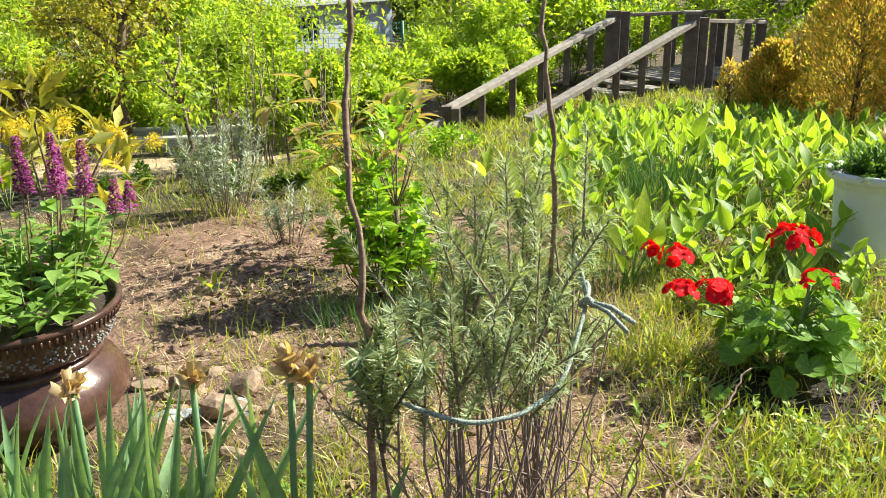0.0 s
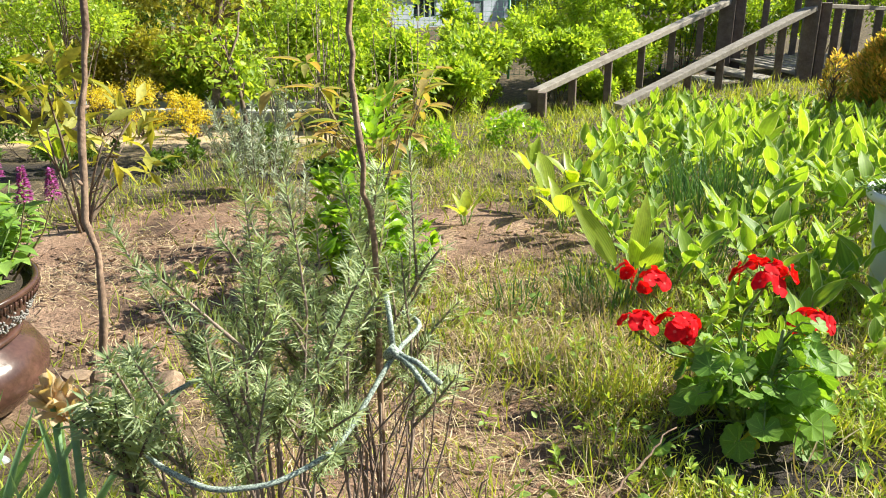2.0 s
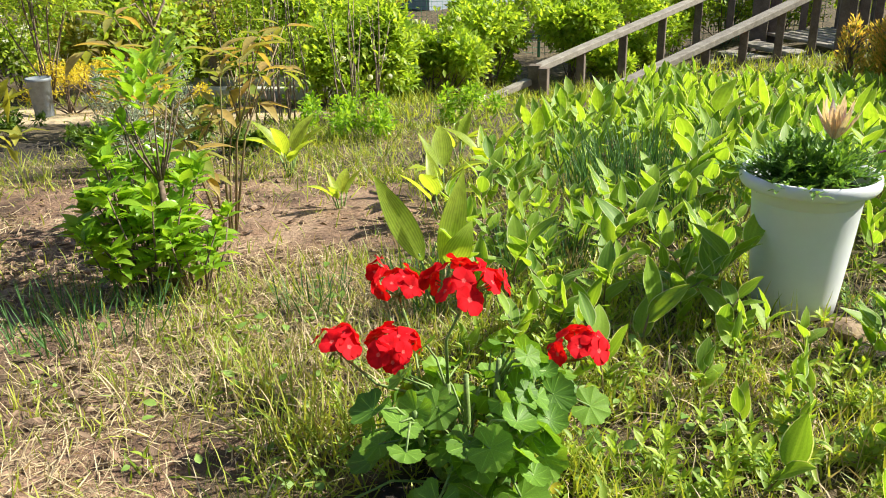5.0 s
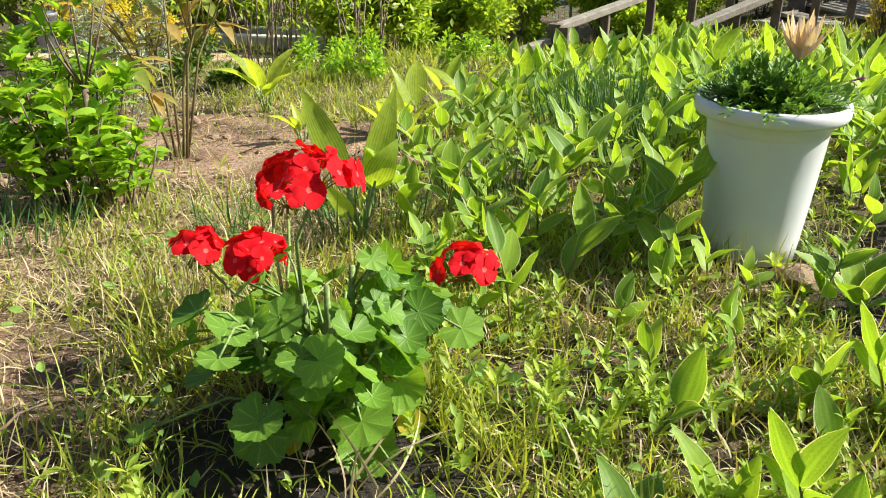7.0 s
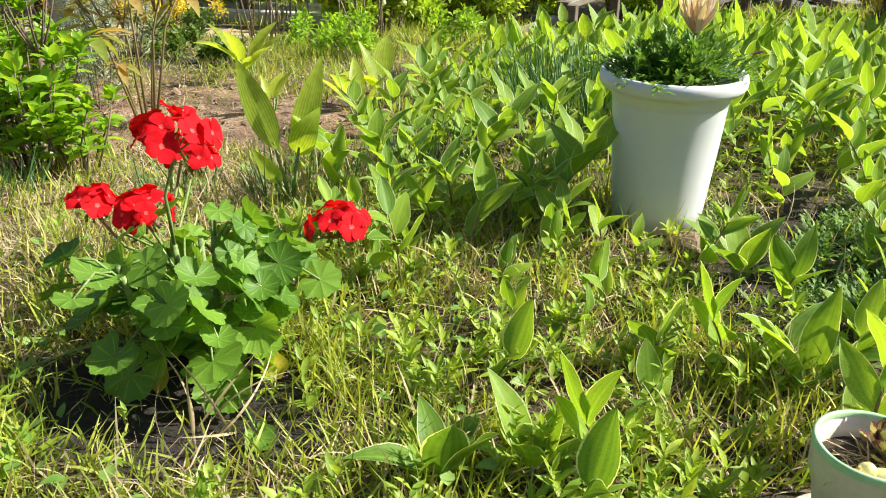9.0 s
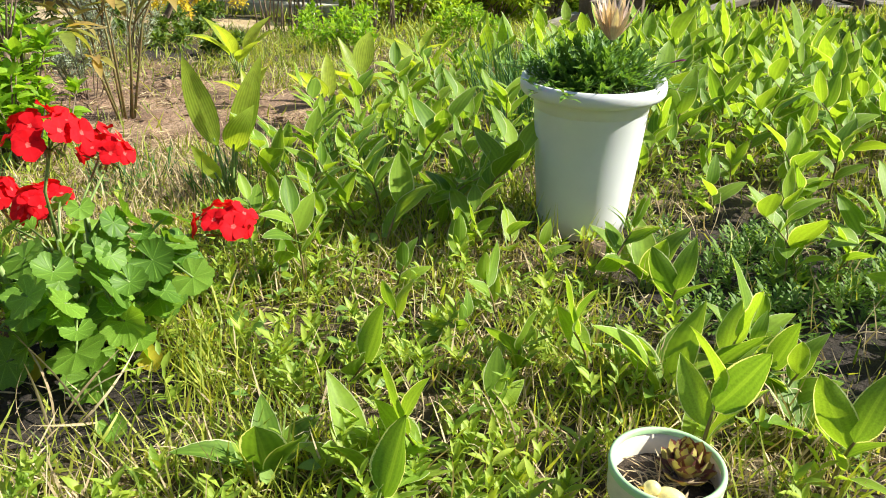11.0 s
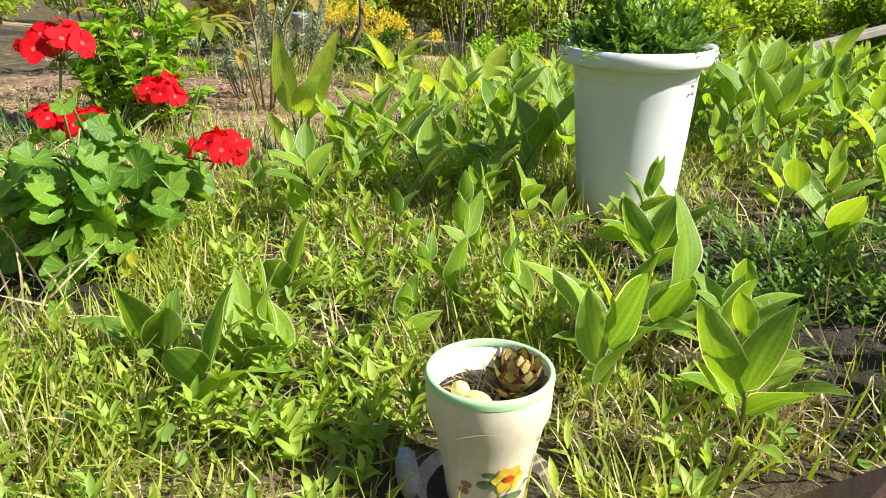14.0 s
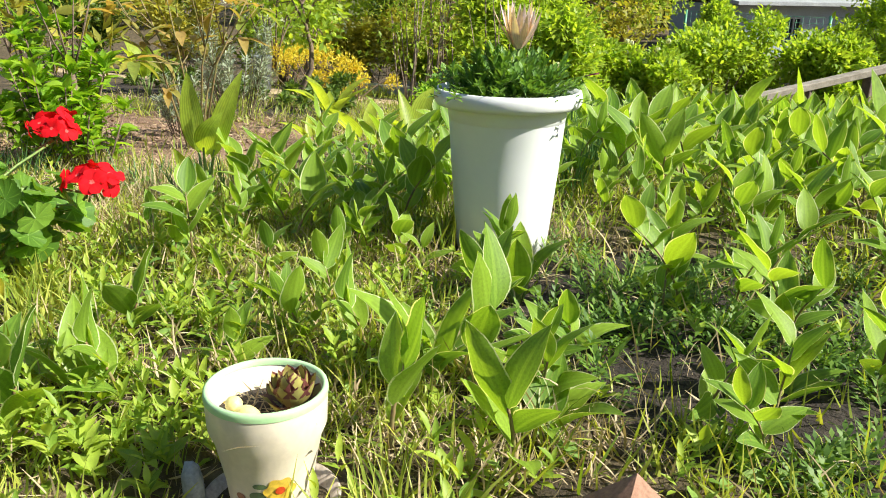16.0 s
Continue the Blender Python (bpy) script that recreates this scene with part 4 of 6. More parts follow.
hosta_pair()
for _i, (_x, _y, _n, _l) in enumerate(((-1.40, 4.92, 8, 0.32), (-0.20, 4.55, 6, 0.32), (-0.65, 4.2, 5, 0.20), (-0.5, 5.6, 6, 0.28), (-4.25, 5.0, 8, 0.46), (-0.1, 5.0, 6, 0.34), (-0.05, 4.1, 5, 0.3))):
    hosta(_x, _y, _n, _l, 300 + _i)

# low broad-leaved shoots of the variegated plants round the small pot
for _i, (_x, _y, _n, _l) in enumerate(((2.27, 2.55, 6, 0.20), (2.11, 2.79, 6, 0.175), (2.00, 2.53, 5, 0.23), (1.95, 2.60, 4, 0.19), (1.81, 3.02, 6, 0.20), (1.47, 1.93, 5, 0.20), (1.60, 2.03, 5, 0.19), (2.49, 2.95, 5, 0.19))):
    hosta(_x, _y, _n, _l, 350 + _i, (0.6, 1.35), "low shoot of broad green leaves with thin white edges", M_SEAL, 0.16, "variegated_shoot", "broad shoots round the small pot", (0.40, 0.52))


# ---- thin green blades in the bed ----
def blade_tuft(name, x, y, n, spread, tall, mat, label, seed, width=0.006, category="plant", lean=0.25, group=""):
    r = np.random.default_rng(seed)
    th, q = r.uniform(0, 6.28, n), spread * np.sqrt(r.random(n))
    px, py = x + q * np.cos(th), y + q * np.sin(th)
    p = np.stack([px - x, py - y, land(px, py) - land(x, y) - 0.005], 1)
    d = unit(np.stack([np.cos(th) * lean, np.sin(th) * lean, np.ones(n)], 1) + r.normal(0, 0.14, (n, 3)))
    g = Geo()
    leaves(g, p, d, unit(r.normal(size=(n, 3)) * (1, 1, 0.1)), tall * r.uniform(0.6, 1.1, n), width * r.uniform(0.7, 1.3, n), k=4, shape="blade", bend=r.uniform(0, 0.8, n), fold=0.3)
    return solo(name, g, mat, label, category, at=on(x, y), group=group)


blade_tuft("chive_tuft", 0.78, 4.75, 330, 0.36, 0.42, M_ONION, "dense tuft of thin dark-green upright blades", 41, 0.008)
for _i, (_x, _y, _n, _s, _t) in enumerate(((0.32, 3.1, 110, 0.22, 0.2), (0.62, 3.5, 120, 0.2, 0.24), (-0.1, 2.95, 60, 0.15, 0.16), (-0.75, 2.55, 130, 0.28, 0.2), (1.1, 4.1, 120, 0.25, 0.3))):
    blade_tuft("chive_tuft", _x, _y, _n, _s, _t, M_ONION, "loose tuft of thin green blades in the grass", 42 + _i, 0.006)


# ---- red geranium ----
def round_leaf(r, size):
    """A round geranium leaf of seven lobes with a toothed, ruffled edge and a slit at its stalk."""
    g = Geo()
    n, rings = 85, 5
    th = np.linspace(-2.85, 2.85, n)
    lobe = np.abs(np.sin(th * 3.5 / 2.85 * math.pi))
    edge = 0.86 + 0.14 * np.sqrt(1 - lobe ** 2 * 0.98) + 0.025 * np.cos(th * 32) - 0.10 * (np.abs(th) / 2.85) ** 6
    v, a, chance = [], [], r.random()
    ph, cup, ruffle = r.uniform(0, 6.28), r.uniform(-0.04, 0.20), r.uniform(0.03, 0.055)
    for k in range(rings + 1):
        q = k / rings
        rad = size * 0.5 * q * edge
        z = size * (cup * q ** 2 - ruffle * q ** 1.5 * (lobe - 0.5) + 0.045 * q ** 2 * np.sin(2 * th + ph))
        v.append(np.stack([rad * np.cos(th), rad * np.sin(th), z], 1))
        a.append(np.stack([np.maximum(lobe, 0.5 * (q > 0.85)), np.full(n, q), np.full(n, chance)], 1))
    idx = np.arange((rings + 1) * n).reshape(rings + 1, n)
    qd = np.stack([idx[:-1, :-1], idx[1:, :-1], idx[1:, 1:], idx[:-1, 1:]], -1).reshape(-1, 4)
    g.add(np.concatenate(v), quads=qd, a=np.concatenate(a))
    me = g.data("geranium_leaf")
    me.materials.append(M_GER)
    return me


def flower_data(r):
    g = Geo()
    for i in range(5):
        az = i * 1.2566 + r.normal(0, 0.07)
        leaves(g, (0, 0, 0), way(az, r.uniform(0.15, 0.4)), (0, 0, 1), 0.027 * r.uniform(0.9, 1.1), 0.027, k=6, shape="petal", bend=r.uniform(0.3, 0.8), fold=0.06, wave=0.10)
    me = g.data("flower")
    me.materials.append(M_PETAL)
    return me


def build_geranium():
    r = np.random.default_rng(77)
    bx, by = 0.82, 2.08
    ob = thing("red_geranium", on(bx, by), "bushy geranium with scarlet flower heads and scalloped leaves", "geranium")
    data = [round_leaf(r, 1.0) for _ in range(8)]
    stems = []
    for i in range(9):
        az = i * 0.7 + r.normal(0, 0.2)
        q = r.uniform(0.04, 0.19)
        h = r.uniform(0.15, 0.40)
        e = np.array([q * math.cos(az), q * math.sin(az), h])
        g = Geo()
        tube(g, [(0.012 * math.cos(az), 0.012 * math.sin(az), -0.01), e * (0.6, 0.6, 0.3), e * (0.9, 0.9, 0.7), e], [0.010, 0.009, 0.008, 0.006], 7)
        part("stem", g, M_STEM, ob, "thick pale green stem")
        stems.append(e)

    def leaf_at(e, tip, size, face):
        """A leaf on its stalk from e to tip, its face turned towards face."""
        g = Geo()
        mid = (e + tip) / 2 + np.array([0, 0, 0.14 * np.linalg.norm(tip - e)])
        tube(g, [e * (1, 1, 0.9), mid, tip], [0.0032, 0.0028, 0.0024], 5)
        part("leaf_stalk", g, M_STEM, ob)
        n = unit(np.asarray(face, float)[None])[0]
        x = tip - e
        x = unit((x - n * (x @ n))[None])[0]
        y = np.cross(n, x)
        m = Matrix([(x[k], y[k], n[k], tip[k]) for k in range(3)] + [(0, 0, 0, 1)])
        part("leaf", data[int(r.integers(8))], M_GER, ob, m=m @ Matrix.Scale(size, 4))

    for i in range(112):
        e = stems[int(r.integers(len(stems)))] * r.uniform(0.3, 1.0)
        az = math.atan2(e[1], e[0]) + r.normal(0, 0.8)
        tip = e + way(az, r.uniform(-0.2, 0.8)) * r.uniform(0.06, 0.17)
        tip[2] = max(tip[2], 0.05)
        out = np.array([math.cos(az), math.sin(az), 0]) * r.uniform(0.1, 1.3) + (0, 0, 0.9) + r.normal(0, 0.42, 3)
        leaf_at(e, tip, r.uniform(0.055, 0.115) * (1.15 if tip[2] < 0.16 else 0.95), out)
    # two stray shoots that lie on the soil
    leaf_at(np.array([0.0, -0.06, 0.06]), np.array([-0.25, -0.26, 0.05]), 0.075, (-0.4, -0.3, 1))
    leaf_at(np.array([0.06, -0.06, 0.03]), np.array([0.30, -0.20, 0.03]), 0.06, (0.4, -0.5, 0.8))
    fl = [flower_data(r) for _ in range(5)]
    base = np.array(on(bx, by))
    # centre, number of flowers and reach of each head
    heads = ((0.817, 2.065, 0.548, 13, 0.078), (0.466, 2.137, 0.325, 7, 0.046), (0.592, 2.171, 0.310, 12, 0.066), (0.492, 2.435, 0.345, 10, 0.060), (1.007, 2.329, 0.302, 9, 0.058), (0.40, 2.50, 0.36, 3, 0.026))
    for x, y, z, n, spread in heads:
        c = np.array([x, y, z]) - base
        s0 = stems[int(np.argmin([np.hypot(*(s[:2] - c[:2])) for s in stems]))]
        hub = c - (0, 0, 0.042)
        g = Geo()
        tube(g, [s0, (s0 + hub) / 2 + r.normal(0, 0.01, 3), hub], [0.0040, 0.0034, 0.0036], 6)
        head = part("flower_stalk", g, M_STEM, ob)
        pg = Geo()
        for i in range(n):
            u = (i + 0.5) / n
            az, el = i * 2.4 + r.normal(0, 0.25), 1.45 - 1.6 * u ** 0.75
            d = way(az, el)
            f = c + d * (1, 1, 0.55) * spread * r.uniform(0.85, 1.1) - (0, 0, 0.01)
            nrm = unit((d * (1, 1, 0.8) + (0, 0, 0.25) + r.normal(0, 0.22, 3))[None])[0]
            m = Matrix.Translation(f) @ Vector(nrm).to_track_quat("Z", "Y").to_matrix().to_4x4() @ Matrix.Rotation(r.uniform(0, 6.28), 4, "Z") @ Matrix.Scale(r.uniform(1.05, 1.35), 4)
            part("flower", fl[int(r.integers(5))], M_PETAL, head, "scarlet five-petalled flower" if i == 0 else "", m=m)
            tube(pg, [hub, (hub + f) / 2 + (0, 0, 0.004), f - nrm * 0.004], [0.0016, 0.0014, 0.0018], 4)
        for i in range(7):
            az = i * 0.9
            e = hub + way(az, -0.5) * 0.028
            tube(pg, [hub, hub + way(az, 0.2) * 0.016, e], [0.0012, 0.0012, 0.0036], 5)
        part("pedicel", pg, M_STEM, head, "pale green pedicels and drooping buds")
    for px, py, turn in ((0.0, -0.12, -1.5), (0.16, 0.02, -0.8)):
        g = Geo()
        leaves(g, (px, py, 0.06), way(turn, -0.5), (0, -0.5, 1), 0.07, 0.06, k=5, shape="petal", bend=0.9, wave=0.2)
        part("leaf", g, M_YELLOW, ob, "wilting yellow leaf")


build_geranium()


# ---- white planter ----
def build_planter():
    ob = thing("flower_pot", on(1.515, 3.30, 0.012), "tall white plastic flower pot with a rolled rim", "flower pot")
    g = Geo()
    H = 0.455
    prof = [(0.0, 0.012), (0.116, 0.012), (0.122, 0.0), (0.129, 0.004), (0.135, 0.06), (0.151, 0.24), (0.163, 0.400), (0.166, 0.408), (0.184, 0.410), (0.197, 0.414), (0.203, 0.424), (0.204, 0.440), (0.200, H), (0.194, 0.457), (0.186, 0.448), (0.176, 0.446), (0.170, 0.44), (0.166, 0.40), (0.157, 0.35), (0.0, 0.35)]
    lathe(g, [(1.015 * q, 1.01 * h) for q, h in prof], 64)
    part("body", g, M_PLASTIC, ob)
    g = Geo()
    lathe(g, [(0.0, 0.408), (0.08, 0.412), (0.13, 0.408), (0.1665, 0.402)], 40)
    part("soil", g, M_POTSOIL, ob)
    # base stone half under the pot
    g = Geo()
    rock(g, (0, 0, 0.02), (0.09, 0.07, 0.045), 5)
    solo("stone", g, M_STONE, "pale flat stone beside the white pot", "stone", at=on(1.66, 3.13, -0.01), smooth=False)
    # feathery plant that grows in it
    r = np.random.default_rng(88)
    pl = thing("daisy_plant", on(1.515, 3.30, 0.416), "dark-green feathery daisy plant with one closed flower", "plant")
    g, sg = Geo(), Geo()
    for i in range(210):
        az = r.uniform(0, 6.28)
        el = r.uniform(0.4, 1.3)
        ln = r.uniform(0.10, 0.20) * (0.75 + 0.25 * math.cos(el))
        b0 = np.array([r.normal(0, 0.055), r.normal(0, 0.055), 0.0])
        d = way(az, el)
        q = [b0 + d * ln * u + np.array([0, 0, -0.35 * ln * u * u * math.cos(el) + 0.02]) for u in np.linspace(0, 1, 5)]
        tube(sg, q, np.linspace(0.0022, 0.001, 5), 4, cap=False)
        for u in np.linspace(0.3, 1, 7):
            c = b0 + d * ln * u + np.array([0, 0, -0.35 * ln * u * u * math.cos(el) + 0.02])
            for sgn in (-1, 1):
                w = way(az + sgn * r.uniform(0.4, 1.0), el + r.normal(0, 0.3))
                leaves(g, c, w, (0, 0, 1), r.uniform(0.022, 0.042), r.uniform(0.010, 0.016), k=2, shape="lance", bend=0.4, fold=0.2)
    for i in range(5):
        az = r.uniform(0, 6.28)
        leaves(g, (0.15 * math.cos(az), 0.15 * math.sin(az), 0.04), way(az, -0.5), (0, 0, 1), 0.05, 0.028, k=4, shape="ovate", bend=0.7)
    part("foliage", g, M_DAISY, pl)
    part("stem", sg, M_STEM, pl)
    g = Geo()
    tube(g, [(0.03, -0.02, 0), (0.04, -0.02, 0.08), (0.05, -0.025, 0.17)], [0.004, 0.0036, 0.004], 6)
    st = part("flower_stalk", g, M_STEM, pl)
    g = Geo()
    for i in range(22):
        az = 6.28 * i / 22
        el = r.uniform(0.85, 1.35)
        leaves(g, np.array([0.05, -0.025, 0.168]) + 0.008 * way(az, 0), way(az, el), way(az, el - 1.57), 0.125 * r.uniform(0.8, 1.1), 0.022, k=5, shape="lance", bend=0.15, fold=0.15)
    part("petals", g, M_PINK, st, "closed pale pink striped petals")
    g = Geo()
    for i in range(9):
        az = 6.28 * i / 9
        leaves(g, (0.05, -0.025, 0.16), way(az, 1.2), way(az, -0.37), 0.028, 0.01, k=3, shape="lance", bend=-0.2)
    part("sepals", g, M_STEM, st)
    g = Geo()
    tube(g, [(0.1, 0.05, 0.0), (0.15, 0.08, 0.08), (0.185, 0.09, 0.10)], [0.003, 0.0025, 0.002], 5)
    st = part("flower_stalk", g, M_STEM, pl)
    g = Geo()
    for i in range(10):
        az = 6.28 * i / 10
        leaves(g, (0.185, 0.09, 0.10), unit(np.array([[0.9, 0.4, 0.2]]) + 0.18 * way(az, 0.3))[0], (0, 0, 1), 0.045, 0.01, k=3, shape="lance")
    part("bud", g, M_PURPLE, st, "small purple bud")


build_planter()


# ---- painted pot with succulent ----
def build_small_pot():
    x, y = 2.105, 2.105
    sc = thing("saucer", on(x, y, 0.0), "worn greyish cream ceramic saucer in the grass", "saucer")
    g = Geo()
    lathe(g, [(0, 0.004), (0.07, 0.004), (0.088, 0.014), (0.102, 0.036), (0.098, 0.038), (0.084, 0.02), (0.066, 0.012), (0, 0.012)], 40)
    part("body", g, M_SAUCER, sc)
    ob = thing("painted_pot", on(x, y, 0.012), "cream glazed pot with mint rim and painted yellow flower", "flower pot")
    g = Geo()
    lathe(g, [(0, 0.0), (0.052, 0.0), (0.056, 0.004), (0.064, 0.07), (0.076, 0.130), (0.084, 0.150), (0.086, 0.193), (0.0855, 0.201), (0.079, 0.201), (0.077, 0.155), (0.07, 0.135), (0, 0.135)], 56)
    part("body", g, M_CREAM, ob)
    g = Geo()
    lathe(g, [(0.0868, 0.195), (0.0872, 0.201), (0.0862, 0.206), (0.0822, 0.208), (0.0785, 0.205), (0.0782, 0.198)], 56)
    part("rim", g, M_MINT, ob, "mint green glazed rim")
    g = Geo()
    lathe(g, [(0, 0.165), (0.05, 0.166), (0.0765, 0.161)], 30)
    part("soil", g, M_POTSOIL, ob)

    def wall_r(z):
        return np.interp(z, [0.004, 0.07, 0.130, 0.150, 0.193], [0.056, 0.064, 0.076, 0.084, 0.086])

    def decal(name, az0, z0, pts, mat, off, label=""):
        """A painted shape laid on the pot's wall: outline points in metres round a centre."""
        gg = Geo()
        v = []
        for u, w in [(0, 0)] + pts:
            rr = wall_r(z0 + w) + off
            a = az0 + u / rr
            v.append((rr * math.cos(a), rr * math.sin(a), z0 + w))
        k = len(pts)
        gg.add(v, tris=[(0, 1 + i, 1 + (i + 1) % k) for i in range(k)])
        part(name, gg, mat, ob, label)

    face = -0.60
    petal = [((0.022 + 0.0022 * math.cos(6 * t)) * math.cos(t), (0.022 + 0.0022 * math.cos(6 * t)) * math.sin(t)) for t in np.linspace(0, 6.28, 56, endpoint=False)]
    decal("painted_flower", face + 0.22, 0.075, petal, M_YELLOWP, 0.0012, "painted yellow flower")
    decal("painted_centre", face + 0.22, 0.076, [(0.007 * math.cos(t), 0.007 * math.sin(t)) for t in np.linspace(0, 6.28, 16, endpoint=False)], M_REDP, 0.0018, "painted red flower centre")
    for dx, dz, w, h in ((-0.030, -0.008, 0.012, 0.008), (-0.026, 0.010, 0.010, 0.005), (0.006, -0.034, 0.02, 0.007), (0.0, -0.046, 0.006, 0.014)):
        decal("painted_leaf", face + 0.22 + dx / 0.062, 0.075 + dz, [(w * math.cos(t), h * math.sin(t)) for t in np.linspace(0, 6.28, 20, endpoint=False)], M_GREENP, 0.0008, "painted green leaf")
    for k in range(2):
        decal("painted_mark", face - 0.75 + 0.07 * (k % 2), 0.05 + 0.012 * k, [(0.008 * math.cos(t), 0.006 * math.sin(t)) for t in np.linspace(0, 6.28, 14, endpoint=False)], M_BROWNP, 0.0008, "painted brown mark")
    r = np.random.default_rng(91)
    su = thing("succulent", on(x + 0.022, y + 0.030, 0.171), "rosette succulent with brown-tipped yellow-green leaves", "succulent")
    for ring, (n, ln, el) in enumerate(((9, 0.048, 0.35), (8, 0.052, 0.72), (6, 0.048, 1.0), (4, 0.038, 1.3))):
        for i in range(n):
            g = Geo()
            az = 6.28 * i / n + ring * 0.4
            leaves(g, way(az, 0) * 0.012 + np.array([0, 0, 0.004 + 0.009 * ring]), way(az, el), way(az, el + 1.57), ln, ln * 0.86, k=6, shape="ovate", bend=-0.8, fold=0.2)
            part("leaf", g, M_SUCC, su)
    g = Geo()
    tube(g, [(0, 0, -0.02), (0, 0, 0.02)], [0.02, 0.016], 8)
    part("stem", g, M_TWIG, su)
    g = Geo()
    p = r.normal(0, 0.028, (110, 3)) * (1, 1, 0.1) + (0, 0, 0.004)
    leaves(g, p, unit(r.normal(size=(110, 3)) * (1, 1, 0.22)), (0, 0, 1), r.uniform(0.02, 0.06, 110), 0.003, k=2, shape="lance", bend=0.3)
    solo("dry_litter", g, M_STRAW, "dry straw litter on the pot's soil", "litter", "stuff", at=on(x, y, 0.177))
    ck = thing("chick_ornament", on(x + 0.020, y - 0.044, 0.179), "small pale yellow chick ornament lying in the pot", "ornament")
    g = Geo()
    bm = bmesh.new()
    for c, s in (((0, 0, 0.012), (0.024, 0.017, 0.014)), ((-0.027, -0.004, 0.021), (0.013, 0.012, 0.012))):
        bmesh.ops.create_uvsphere(bm, u_segments=18, v_segments=12, radius=1, matrix=Matrix.LocRotScale(c, None, s))
    bm.verts.ensure_lookup_table()
    g.add([v.co for v in bm.verts], tris=[[v.index for v in f.verts] for f in bm.faces if len(f.verts) == 3], quads=[[v.index for v in f.verts] for f in bm.faces if len(f.verts) == 4])
    bm.free()
    part("body", g, M_CHICK, ck)
    g = Geo()
    tube(g, [(-0.038, -0.008, 0.021), (-0.046, -0.010, 0.019)], [0.004, 0.0008], 6)
    part("beak", g, M_YELLOWP, ck)
    g = Geo()
    rock(g, (0, 0, 0.032), (0.026, 0.020, 0.05), 8)
    solo("stone", g, M_GREYSTONE, "smooth blue-grey oval stone leaning on the pot", "stone", at=on(x - 0.070, y - 0.085, 0.012))


build_small_pot()


# ---- broken terracotta ridge ----
def build_tile():
    ob = thing("terracotta_tile", on(2.53, 2.40, -0.008), "brown terracotta ridge piece with a pointed top", "tile", turn=201)
    g = Geo()
    a, top, low, t = 0.15, 0.125, 0.02, 0.022
    v = [(-a, 0.0, 0), (a, 0.0, 0), (0, 0.0, top), (-a, 0.22, -0.08), (a, 0.22, -0.08), (0, 0.22, low)]
    v += [(x * 0.82, y, z - t) for x, y, z in v]
    g.add(v, quads=[(0, 2, 5, 3), (2, 1, 4, 5), (6, 9, 11, 8), (8, 11, 10, 7), (0, 6, 8, 2), (2, 8, 7, 1), (3, 5, 11, 9), (5, 4, 10, 11), (0, 3, 9, 6), (1, 7, 10, 4)])
    part("body", g, M_TERRA, ob, smooth=False)


build_tile()

